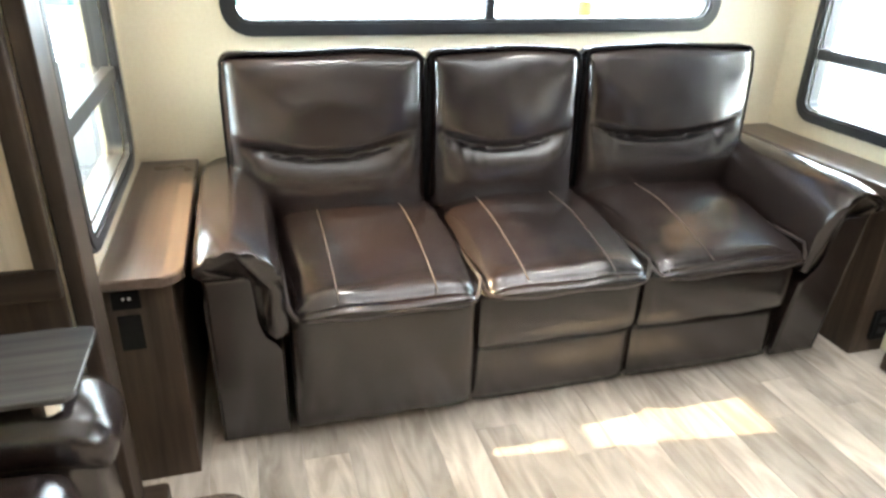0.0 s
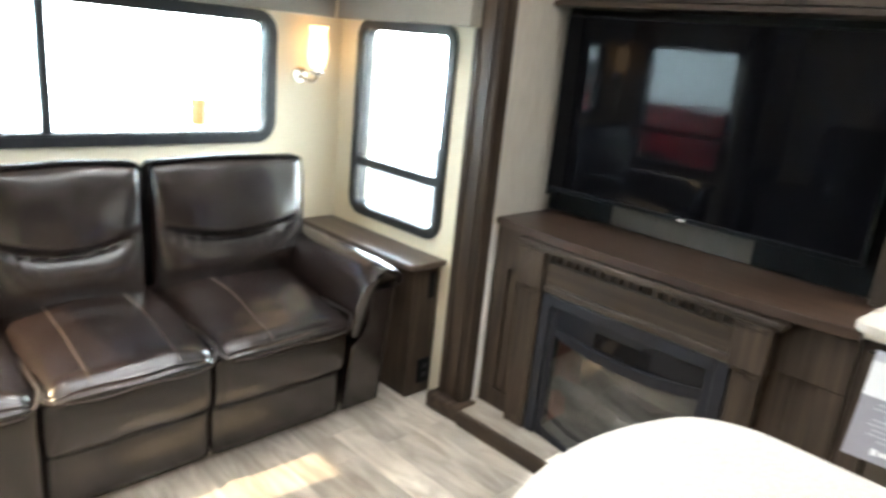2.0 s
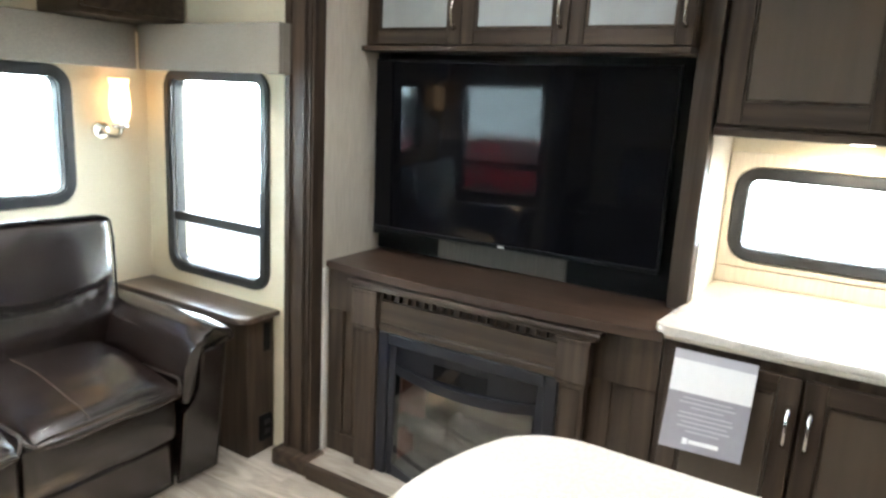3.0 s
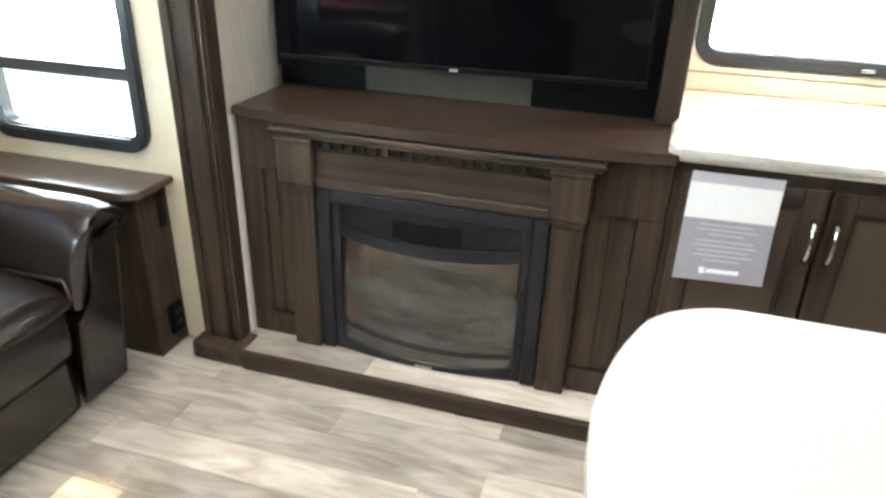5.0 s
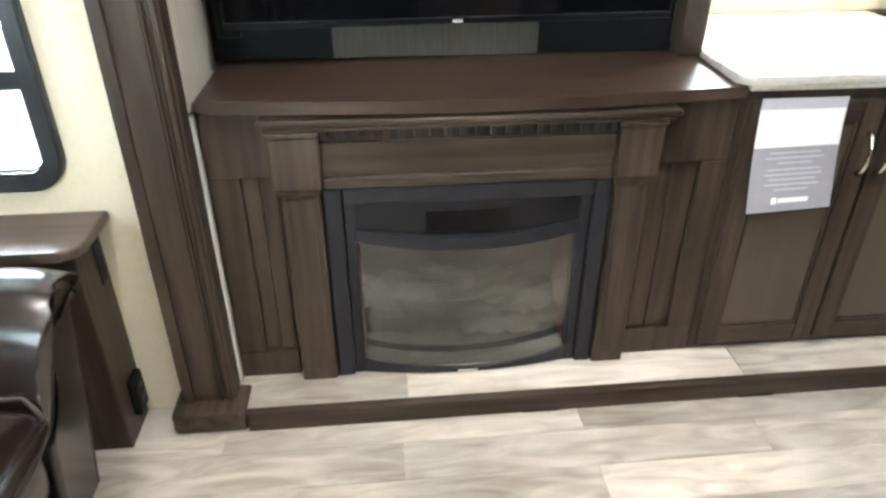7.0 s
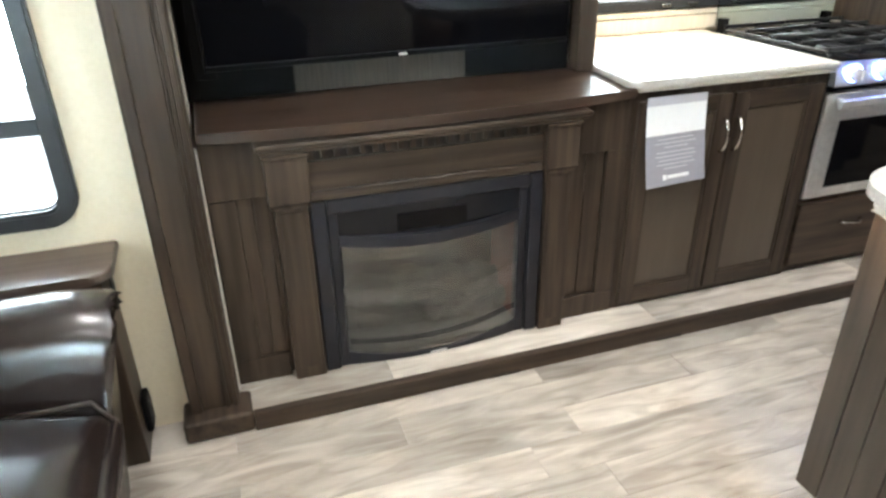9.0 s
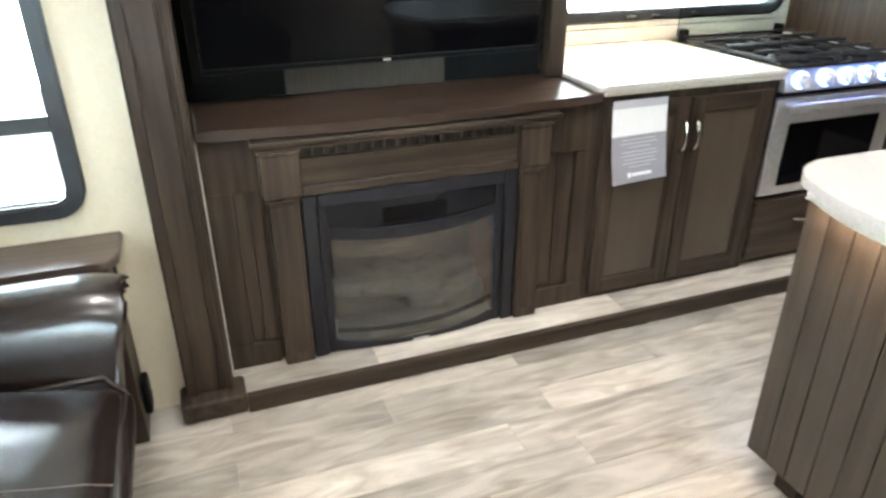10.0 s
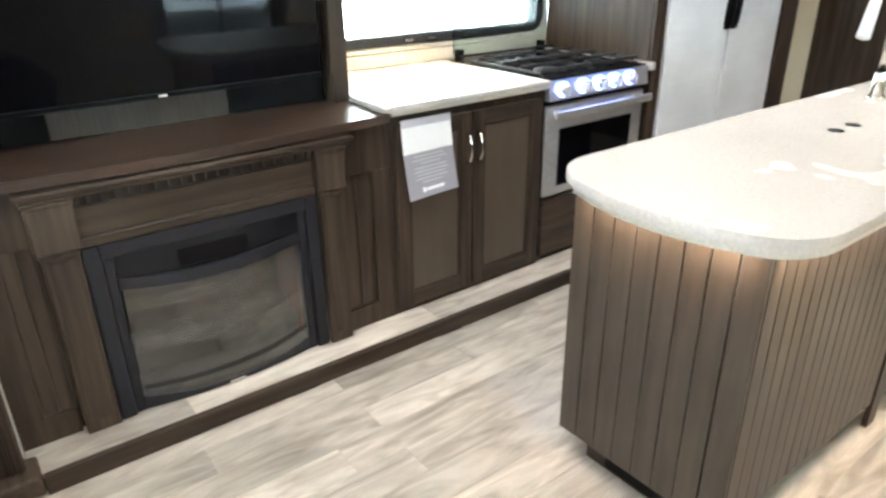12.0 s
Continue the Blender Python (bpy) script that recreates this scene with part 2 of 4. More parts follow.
def rounded(u0, u1, v0, v1, r, k=7):
    pts = []
    for cu, cv, a0 in ((u1 - r, v1 - r, 0), (u0 + r, v1 - r, 90), (u0 + r, v0 + r, 180), (u1 - r, v0 + r, 270)):
        for i in range(k + 1):
            a = radians(a0 + 90 * i / k)
            pts.append((cu + r * math.cos(a), cv + r * math.sin(a)))
    return pts


def at(axis, d, u, v):
    """A point of the plane axis = d: u along the other level axis, v up."""
    return (d, u, v) if axis == "x" else (u, d, v)


def ring(bm, axis, d0, d1, outer, inner):
    """A flat frame between two outlines of equally many points, from depth d0 to d1, with a softened front."""
    loops = [[bm.verts.new(at(axis, d, *p)) for p in o] for d, o in ((d0, outer), (d1, outer), (d1, inner), (d0, inner))]
    n = len(outer)
    for a, b in zip(loops, loops[1:] + loops[:1]):
        for i in range(n):
            bm.faces.new((a[i], a[(i + 1) % n], b[(i + 1) % n], b[i]))


def slab(bm, outline, z0, z1, bev=0.0, seg=3):
    """An outline in plan, extruded from z0 to z1, its top and bottom edges rounded."""
    lo = [bm.verts.new((*p, z0)) for p in outline]
    hi = [bm.verts.new((*p, z1)) for p in outline]
    n = len(outline)
    f0, f1 = bm.faces.new(lo[::-1]), bm.faces.new(hi)
    for i in range(n):
        bm.faces.new((lo[i], lo[(i + 1) % n], hi[(i + 1) % n], hi[i]))
    if bev:
        bmesh.ops.bevel(bm, geom=list(set(f0.edges) | set(f1.edges)), offset=bev, segments=seg, affect="EDGES", profile=0.5)


def spin(bm, profile, c, n=20):
    """A turned shape: profile of (radius, height) about the upright axis through c."""
    rings = [[bm.verts.new((c[0] + r * math.cos(2 * math.pi * k / n), c[1] + r * math.sin(2 * math.pi * k / n), c[2] + h)) for k in range(n)] for r, h in profile]
    for g, h in zip(rings, rings[1:]):
        for k in range(n):
            bm.faces.new((g[k], g[(k + 1) % n], h[(k + 1) % n], h[k]))


# ---------------------------------------------------------------- setting
XW, XE, YN, CEIL = -0.305, 2.06, 2.50, 2.12        # living area
XS, YE = 2.76, 1.49                                # kitchen slide: back wall, north end
YS = -2.62                                         # south end


def structure(ob):
    return tagged(ob, kind="structure")


def wall(name, axis, d0, d1, u0, u1, z0, z1, holes=(), mat=None, label=""):
    """A thick wall across u0..u1 with right-angled openings (u0, u1, z0, z1), in order of u."""
    bm = bmesh.new()

    def bit(a, b, c, d):
        if b - a > 1e-4 and d - c > 1e-4:
            box(bm, *((d0, d1, a, b) if axis == "x" else (a, b, d0, d1)), c, d, bev=0)
    u = u0
    for a, b, c, d in holes:
        bit(u, a, z0, z1)
        bit(a, b, z0, c)
        bit(a, b, d, z1)
        u = b
    bit(u, u1, z0, z1)
    return structure(part(name, bm, mat or wall_paint, None, label or "cream papered wall of the trailer"))


def window(name, axis, d, inward, u0, u1, v0, v1, r, w, bars=(), label=""):
    """A trailer window in the plane axis = d, its frame proud of the wall towards inward; bars: ('u' or 'v', place)."""
    e = thing(name, label or "window with a thick black rounded frame", "window", at(axis, d, (u0 + u1) / 2, v0), kind="structure")
    outer, inner = rounded(u0, u1, v0, v1, r), rounded(u0 + w, u1 - w, v0 + w, v1 - w, max(0.02, r - w))
    mid_o, mid_i = rounded(u0 + 0.006, u1 - 0.006, v0 + 0.006, v1 - 0.006, r - 0.006), rounded(u0 + w - 0.008, u1 - w + 0.008, v0 + w - 0.008, v1 - w + 0.008, max(0.02, r - w + 0.008))
    bm = bmesh.new()
    ring(bm, axis, d + inward * 0.001, d + inward * 0.016, outer, inner)
    ring(bm, axis, d + inward * 0.0165, d + inward * 0.021, mid_o, mid_i)
    ring(bm, axis, d - inward * 0.045, d - inward * 0.0005, inner, rounded(u0 + w + 0.004, u1 - w - 0.004, v0 + w + 0.004, v1 - w - 0.004, max(0.02, r - w - 0.004)))
    part("window_frame", bm, black_frame, e)
    for kind, place in bars:
        b = (place - 0.016, place + 0.016, v0 + w, v1 - w) if kind == "u" else (u0 + w, u1 - w, place - 0.019, place + 0.019)
        dd = sorted((d - inward * 0.02, d + inward * 0.012))
        block("bar", (*dd, *b) if axis == "x" else (b[0], b[1], *dd, b[2], b[3]), black_frame, e, bev=0.003)
    dd = sorted((d - inward * 0.030, d - inward * 0.026))
    b = (u0 + w + 0.002, u1 - w - 0.002, v0 + w + 0.002, v1 - w - 0.002)
    p = block("pane", (*dd, *b) if axis == "x" else (b[0], b[1], *dd, b[2], b[3]), pane_glass, e, bev=0)
    p.visible_shadow = False
    return e


NW = (-0.012, 1.725, 0.955, 1.492)
EW = (1.755, 2.362, 0.652, 1.505)
WW = (1.625, 2.325, 0.630, 1.505)
KW = (-1.12, 0.205, 0.942, 1.268)
RW = (-1.45, -0.45, 0.46, 1.28)


def hole(w, m):
    return (w[0] + m, w[1] - m, w[2] + m, w[3] - m)


T = 0.06
wall("wall_north", "y", YN, YN + T, XW - T, XE + T, 0, CEIL, [hole(NW, 0.045)])
wall("wall_east", "x", XE, XE + T, 1.551, YN, 0, CEIL, [hole(EW, 0.042)])
wall("wall_west", "x", XW - T, XW, 1.551, YN, 0, CEIL, [hole(WW, 0.042)])
wall("wall_slide_east_end", "y", YE, YE + T, XE + 0.002, XS, 0.0, CEIL, mat=panel_paint, label="pale linen end wall of the slide")
wall("wall_kitchen", "x", XS, XS + T, YS, YE + T, 0, CEIL, [hole(KW, 0.04)])
wall("wall_slide_west_end", "y", YE, YE + T, -1.2, XW - 0.002, 0.0, CEIL)
wall("wall_slide_west", "x", -1.26, -1.2, -1.5, YE + T, 0, CEIL, [hole(RW, 0.045)])
wall("wall_slide_west_south", "y", -1.56, -1.5, -1.26, XW, 0, CEIL)
wall("wall_west_rear", "x", XW - T, XW, YS, -1.56, 0, CEIL)
wall("wall_south", "y", YS - T, YS, XW - T, XS + T, 0, CEIL, mat=wood_v, label="dark wood panelled wall beyond the kitchen")

bm = bmesh.new()
box(bm, -1.3, 2.9, -2.75, 2.6, CEIL, CEIL + 0.05, bev=0)
structure(part("ceiling", bm, ceiling_paint, None, "white vinyl ceiling"))

window("window_1", "y", YN, -1, *NW, 0.09, 0.045, [("u", 0.845)], "wide window with black rounded frame behind the sofa")
window("window_2", "x", XE, -1, *EW, 0.08, 0.042, [("v", 0.893)], "tall window with black rounded frame and sliding lower pane")
window("window_3", "x", XW, 1, *WW, 0.08, 0.042, [("v", 0.893)], "tall window with black rounded frame and sliding lower pane")
window("window_4", "x", XS, -1, *KW, 0.075, 0.04, [], "low kitchen window with black rounded frame above the counter")
window("window_5", "x", -1.2, 1, *RW, 0.08, 0.045, [("u", -0.95)], "window with black rounded frame in the recliner slide")

kwin = bpy.data.objects["window_4"]
for y in (-0.30, -0.42, -0.62):
    block("latch", (XS - 0.034, XS - 0.0215, y - 0.02, y + 0.02, KW[2] + 0.012, KW[2] + 0.024), chrome, kwin, "small metal window latch", bev=0.002)

# floor: base sheet, raised slide floor, riser
bm = bmesh.new()
box(bm, -1.26, 2.12, -2.68, 2.56, -0.08, -0.0022, bev=0)
floor = structure(part("floor", bm, joint_mat, None, "pale whitewashed vinyl plank floor"))
bm = bmesh.new()
box(bm, 1.966, XS, YS, YE, 0.0, 0.0558, bev=0)
slide_floor = structure(part("slide_floor", bm, joint_mat, None, "raised plank floor of the kitchen slide"))
riser = tagged(thing("riser_trim", "dark taupe wooden riser along the slide edge", "trim", (1.95, -0.5, 0), kind="structure"))
block("board", (1.945, 1.9655, YS, 1.452, 0.0, 0.056), wood_h, riser, bev=0.003)
block("nosing", (1.940, 1.9655, YS, 1.452, 0.0565, 0.0615), wood_h, riser, bev=0.002)
# thin dark plates on the board paint the shaded gaps under it
for a in (0.69, 0.09, -0.6):
    block("notch", (1.9432, 1.9452, a - 0.05, a + 0.05, 0.0005, 0.011), groove_and_shade, riser, "dark plate painting the shaded slot at the riser's foot", bev=0)


def pilaster(name, x0, x1, inward, y1=1.618):
    """Upright slide trim with two shallow steps and a foot block."""
    e = thing(name, "tall dark taupe wooden trim post beside the slide", "trim", ((x0 + x1) / 2, 1.545, 0), "slide trim posts", "structure")
    a, b = sorted((x0, x1))
    block("shaft", (a, b, 1.483, y1, 0.066, CEIL), wood_v, e, bev=0.004)
    f = x0
    for y0, y1 in ((1.488, 1.502), (1.512, 1.520), (1.585, 1.612)) if inward < 0 else ():
        c, d = sorted((f - inward * 0.008 * -1, f + inward * 0.006))
        block("bead", (c, d, y0, y1, 0.067, CEIL), wood_v, e, bev=0.003)
    c, d = sorted((x0 + inward * 0.052, x1))
    block("foot", (c, d, 1.452, y1 + 0.028, 0.0, 0.066), wood_x, e, bev=0.012, seg=3)
    return e


pilaster("slide_trim_post", 2.0, 2.06, -1)
pilaster("slide_trim_post", -0.272, -0.305, 1, 1.578)
structure(block("trim_strip", (2.066, 2.084, 1.4795, 1.4895, 0.062, 0.80), trim_white, None, "thin off-white strip beside the fireplace cabinet", bev=0.001))

# outdoors
structure(block("ground", (-900, 900, -900, 900, -1.3, -1.0), asphalt, None, "grey asphalt parking lot", bev=0))
for i in range(5):
    y = 2.3 + i * 1.05
    structure(block("parking_line", (-6.0, -1.2, y, y + 0.10, -0.999, -0.996), yellow_paint, None, "yellow painted parking line on asphalt", bev=0))


# glowing walls added outdoors: they white out the windows and light the room
backdrop_glow = glow("glowing_white_backdrop", (0.79, 0.92, 1.0), 12.0)
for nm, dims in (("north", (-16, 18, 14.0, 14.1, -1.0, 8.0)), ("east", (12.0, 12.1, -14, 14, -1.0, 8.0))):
    structure(block("backdrop", dims, backdrop_glow, None, "glowing backdrop wall standing in for the overexposed distance", bev=0))
# a third glowing wall, to the west, for window light and screen reflections
pale_glow = glow("glowing_pale_backdrop", (0.74, 0.93, 1.0), 8.0)
structure(block("backdrop", (-16.1, -16.0, -14, 22, -1.0, 7.0), pale_glow, None, "glowing backdrop wall standing in for the pale distance", bev=0))

TX, TY = -8.0, 6.6
car = thing("pickup_truck", "red pickup truck parked on the asphalt", "truck", (TX, TY, -1.0))
bm = bmesh.new()
soft(bm, (TX, TY, -0.08), (0.95, 2.7, 0.52), 0.16, (8, 14, 6))
car_body = part("body", bm, red_paint, car, smooth=True)
bm = bmesh.new()
soft(bm, (TX, TY + 1.55, 0.74), (0.78, 0.9, 0.36), 0.2, (8, 10, 6))
part("cab", bm, black_gloss, car, "dark glazed cab", smooth=True)
for s in (-1.6, 1.6):
    for side in (-1, 1):
        bm = bmesh.new()
        tube(bm, [(TX + side * 0.7, TY + s, -0.65), (TX + side * 0.97, TY + s, -0.65)], 0.35, 20)
        part("wheel", bm, black_plastic, car)

rail = thing("yard_railing", "thin grey metal railing outside the rear window", "railing", (0.0, 4.6, -1.0))
for x in (-0.6, 0.47):
    bm = bmesh.new()
    tube(bm, [(x, 4.6, -1.0), (x, 4.6, 1.9)], 0.018, 8)
    part("post", bm, steel, rail)
bm = bmesh.new()
tube(bm, [(-2.2, 4.6, 0.80), (0.47, 4.6, 0.80)], 0.014, 8)
part("rail", bm, steel, rail)
for x in (-2.2,):
    bm = bmesh.new()
    tube(bm, [(x, 4.6, -1.0), (x, 4.6, 1.2)], 0.018, 8)
    part("post", bm, steel, rail)
post = thing("marker_post", "orange and white striped marker post on asphalt", "marker post", (3.2, 6.4, -1.0))
for i in range(7):
    bm = bmesh.new()
    spin(bm, [(0.001, 0), (0.085, 0), (0.085, 0.24), (0.001, 0.24)], (3.2, 6.4, -1.0 + i * 0.245))
    part("band", bm, orange_paint if i % 2 == 0 else trailer_white, post)
awning = thing("tarpaulin_canopy", "pale teal tarpaulin canopy standing outside", "canopy", (-1.5, 7.2, -1.0))
block("cover", (-3.4, 0.15, 7.0, 8.2, 0.60, 1.7), teal_paint, awning, bev=0.05)
for x in (-3.3, -0.10):
    for y in (7.08, 8.1):
        bm = bmesh.new()
        tube(bm, [(x, y, -1.0), (x, y, 0.62)], 0.02, 8)
        part("leg", bm, steel, awning)

# ---------------------------------------------------------------- sofa
def seat_crown(u, v, k):
    """Height of a seat's upholstery over its edge: a broad crown that falls to the front."""
    bulge = 1 - u ** 4
    ramp = 0.5 * ((0.05 - v) + math.sqrt((0.05 - v) ** 2 + 0.02))
    return 0.030 * bulge * (1 - 0.3 * v ** 8) + 0.003 * math.sin(5.1 * u + 2.3 * v + k) * bulge - 0.058 * ramp + 0.0025 * noise.noise(Vector((u * 4 + k * 7, v * 4, 1.0)))


def arm_profile(outer, inner):
    """Closed outline in x and z of a pillow arm: a roll over the top that drapes down the seat's side."""
    knots = [(0.08, 0.540), (-0.04, 0.562), (-0.01, 0.594), (0.12, 0.617), (0.35, 0.630), (0.60, 0.624), (0.82, 0.598), (0.95, 0.556),
             (1.01, 0.49), (1.02, 0.42), (1.01, 0.36), (0.95, 0.338), (0.80, 0.340), (0.75, 0.41), (0.71, 0.50), (0.55, 0.540)]
    n, pts = len(knots), []
    for i in range(n):
        p = [Vector(knots[(i + j) % n]) for j in (-1, 0, 1, 2)]
        for t in (0.0, 0.34, 0.67):
            q = 0.5 * (2 * p[1] + (p[2] - p[0]) * t + (2 * p[0] - 5 * p[1] + 4 * p[2] - p[3]) * t ** 2 + (3 * p[1] - p[0] - 3 * p[2] + p[3]) * t ** 3)
            pts.append((outer + (inner - outer) * q.x, q.y))
    return pts


def arm_pillow(bm, outer, inner, y0, y1):
    """The arm's upholstery from its front y0 to y1, with a bulging gathered lip at the front."""
    prof = arm_profile(outer, inner)
    ys = [y0, y0 + 0.012, y0 + 0.03, y0 + 0.055, y0 + 0.09] + list(np.linspace(y0 + 0.14, y1, 10))
    loops = []
    for y in ys:
        near = max(0.0, 1 - (y - y0) / 0.10)
        loop = []
        for i, (x, z) in enumerate(prof):
            lip = min(1.0, max(0.0, (z - 0.52) / 0.06))
            dy = 0.080 * (1 - lip) * max(0.0, 1 - z / 0.532) + 0.010 * (1 - lip) - 0.014 * lip * near + 0.0025 * near * lip * math.sin(1.9 * i)
            dz = -0.020 * near ** 2 * lip + 0.004 * noise.noise(Vector((x * 9, y * 7, z * 5)))
            loop.append(bm.verts.new((x, y + dy, z + dz)))
        loops.append(loop)
    n = len(prof)
    for a, b in zip(loops, loops[1:]):
        for i in range(n):
            bm.faces.new((a[i], a[(i + 1) % n], b[(i + 1) % n], b[i]))
    front = bm.faces.new(loops[0])
    bm.faces.new(loops[-1][::-1])
    bmesh.ops.bevel(bm, geom=list(front.edges), offset=0.010, segments=4, affect="EDGES", profile=0.5)


def sofa():
    e = thing("reclining_sofa", "dark brown glossy leather three-seat sofa with pillow arms", "sofa", (0.87, 2.1, 0))
    seams = [(0.092, 0.583), (0.590, 1.084), (1.091, 1.612)]
    bm = bmesh.new()
    soft(bm, (0.852, 2.12, 0.22), (0.76, 0.30, 0.20), 0.02, (6, 4, 4))
    part("base", bm, leather, e, smooth=True)
    for i, (a, b) in enumerate(seams):
        c, h = (a + b) / 2, (b - a) / 2
        # front panels below the seat
        bm = bmesh.new()
        soft(bm, (c, 1.792, 0.115), (h + 0.001, 0.022, 0.098), 0.012, (10, 3, 5), lambda u, v, w, p: p + Vector((0, 0.006 * (u * u) - 0.004, 0)))
        part("kick_panel", bm, leather, e, smooth=True)
        bm = bmesh.new()
        fz = 0.212 if i == 0 else 0.300
        soft(bm, (c, 1.778, fz), (h + 0.002, 0.036, 0.398 - fz), 0.02, (14, 4, 12),
             lambda u, v, w, p: p + Vector((0, -0.012 * (1 - u ** 4) * (1 - w * w) + 0.010 * max(0, -w) ** 2, 0.003 * math.sin(7 * u + i))))
        part("footrest_panel", bm, leather, e, smooth=True)
        # seat cushion, crowned and falling softly to its front lip

        def seat_warp(u, v, w, p, k=i):
            q = p.copy()
            q.z += seat_crown(u, v, k) * (w + 1) / 2
            if v < 0:
                q.y -= 0.016 * (1 - u ** 4) * (1 - w * w)
                q.z += 0.0035 * math.sin(34 * u + k) * max(0.0, abs(u) - 0.55) * max(0.0, -v - 0.3)
            return q
        bm = bmesh.new()
        soft(bm, (c, 1.985, 0.425), (h + 0.007, 0.285, 0.052), 0.047, (26, 32, 12), seat_warp)
        seat = part("seat_cushion", bm, leather, e, smooth=True)
        bm = bmesh.new()
        g = h + 0.004
        side_l = [(c - g, yy, 0.440) for yy in (2.18, 2.05, 1.92, 1.80, 1.745)]
        front = [(c + g * math.sin(t), 1.985 - 0.285 - 0.013 * (1 - math.sin(t) ** 4) + 0.040 * abs(math.sin(t)) ** 14, 0.398 + 0.036 * abs(math.sin(t)) ** 22 + 0.004 * math.sin(6 * t + i)) for t in np.linspace(-1.5, 1.5, 34)]
        pts = side_l + front + [(c + g, yy, zz) for _, yy, zz in reversed(side_l)]
        tube(bm, pts, 0.0050, 6)
        part("piping", bm, piping, seat, smooth=True)
        for s in ((-0.52, 0.50) if i < 2 else (-0.3,)):
            bm = bmesh.new()
            line = []
            for k in range(15):
                v = -0.93 + k * 1.6 / 14
                z = 0.477 + seat_crown(s, v, i) - (0.010 if k == 0 else 0.003)
                line.append((c + s * h, 1.985 + v * 0.285 - (0.012 if k == 0 else 0), z + 0.0035))
            tube(bm, line, 0.0016, 5)
            part("stitch_line", bm, stitch, seat, "pale stitched seam", smooth=True)
    backs = [(-0.028, 0.556), (0.566, 1.060), (1.072, 1.700)]
    for i, (a, b) in enumerate(backs):
        c, h = (a + b) / 2, (b - a) / 2

        def back_warp(u, v, w, p, k=i):
            q = p.copy()
            z = 0.697 + p.z
            q.y += 0.020 * w
            if v > 0:
                q.y -= 0.075 * max(0.0, w) ** 3
            q.z += (0.003 * math.sin(4 * u + k) + 0.004 * (1 - u ** 4)) * max(0, w)
            if v < 0:
                def ease(a):
                    a = min(1.0, max(0.0, a))
                    return a * a * (3 - 2 * a)
                edge = max(0.0, 1 - abs(u) ** 6) ** 0.5
                inner = ease((0.99 - abs(u)) / 0.45)
                crease = 0.660 + 0.066 * u * u
                plain = 0.036 * edge * max(0.0, 1 - w ** 4) ** 0.5
                if z >= crease:
                    t = (z - crease) / max(0.02, 0.945 - crease)
                    out = 0.050 * min(1.0, (t / 0.08) ** 0.55) * max(0.0, 1 - t ** 1.6) ** 0.6 * (0.50 + 0.65 * (1 - u * u))
                else:
                    t = (crease - z) / max(0.02, crease - 0.45)
                    out = 0.044 * math.sin(math.pi * min(1.0, (t + 0.02) / 1.02)) ** 0.75 - 0.008 * max(0.0, 1 - t / 0.12)
                    out += 0.0060 * math.sin(40 * u + 3 * k) * max(0.0, 1 - t / 0.40) * (0.15 + u * u)
                q.y -= (out * inner + plain * (1 - inner)) * max(edge, 1e-6) ** 0.5 + 0.004 * noise.noise(Vector((u * 2.5 + 5 * k, w * 3.0, 0.4)))
            return q
        bm = bmesh.new()
        soft(bm, (c, 2.262, 0.697), (h, 0.052, 0.247), 0.034, (40, 6, 56), back_warp)
        head = part("back_cushion", bm, leather, e, smooth=True)
        bm = bmesh.new()
        y = 2.221
        top, low = 0.930, 0.50
        line = [(a + 0.001, y - 0.012, low), (a + 0.001, y - 0.006, 0.72), (a + 0.001, y, 0.86), (a + 0.007, y + 0.006, top - 0.006), (a + 0.026, y + 0.008, top + 0.010)]
        line += [(a + 0.03 + (b - a - 0.06) * s, y + 0.008, top + 0.014 + 0.003 * math.sin(4 * (2 * s - 1) + i) + 0.004 * (1 - (2 * s - 1) ** 4)) for s in np.linspace(0.08, 0.92, 12)]
        line += [(b - 0.026, y + 0.008, top + 0.010), (b - 0.007, y + 0.006, top - 0.006), (b - 0.001, y, 0.86), (b - 0.001, y - 0.006, 0.72), (b - 0.001, y - 0.012, low)]
        tube(bm, line, 0.0045, 6)
        part("piping", bm, black_plastic, head, "dark piping round the cushion", smooth=True)
    bm = bmesh.new()
    box(bm, -0.02, 1.695, 2.30, 2.42, 0.05, 0.86, bev=0.03)
    part("back_frame", bm, leather, e)
    for side, x0, x1 in ((-1, -0.105, 0.083), (1, 1.622, 1.805)):
        c, h = (x0 + x1) / 2, (x1 - x0) / 2

        outer, inner = (x0, x1) if side < 0 else (x1, x0)
        bm = bmesh.new()
        arm_pillow(bm, outer, inner, 1.692, 2.33)
        part("arm_pad", bm, leather, e, smooth=True)
        bm = bmesh.new()
        soft(bm, (c, 2.06, 0.270), (h - 0.024, 0.27, 0.260), 0.022, (8, 8, 8))
        arm = part("arm_body", bm, leather, e, smooth=True)

        def across(f):
            return outer + (inner - outer) * f
        bm = bmesh.new()
        edge = [(across(f), z) for f, z in ((0.03, 0.012), (0.95, 0.012), (0.95, 0.305), (0.80, 0.318), (0.665, 0.345), (0.645, 0.40), (0.640, 0.532), (0.03, 0.532))]
        fr, bk = [bm.verts.new((x, 1.703 + 0.070 * (1 - z / 0.532), z)) for x, z in edge], [bm.verts.new((x, 1.790, z)) for x, z in edge]
        f0 = bm.faces.new(fr)
        bm.faces.new(bk[::-1])
        for i in range(len(edge)):
            k = (i + 1) % len(edge)
            bm.faces.new((fr[i], fr[k], bk[k], bk[i]))
        bmesh.ops.bevel(bm, geom=list(f0.edges), offset=0.012, segments=3, affect="EDGES", profile=0.5)
        part("arm_front_pad", bm, leather, arm)
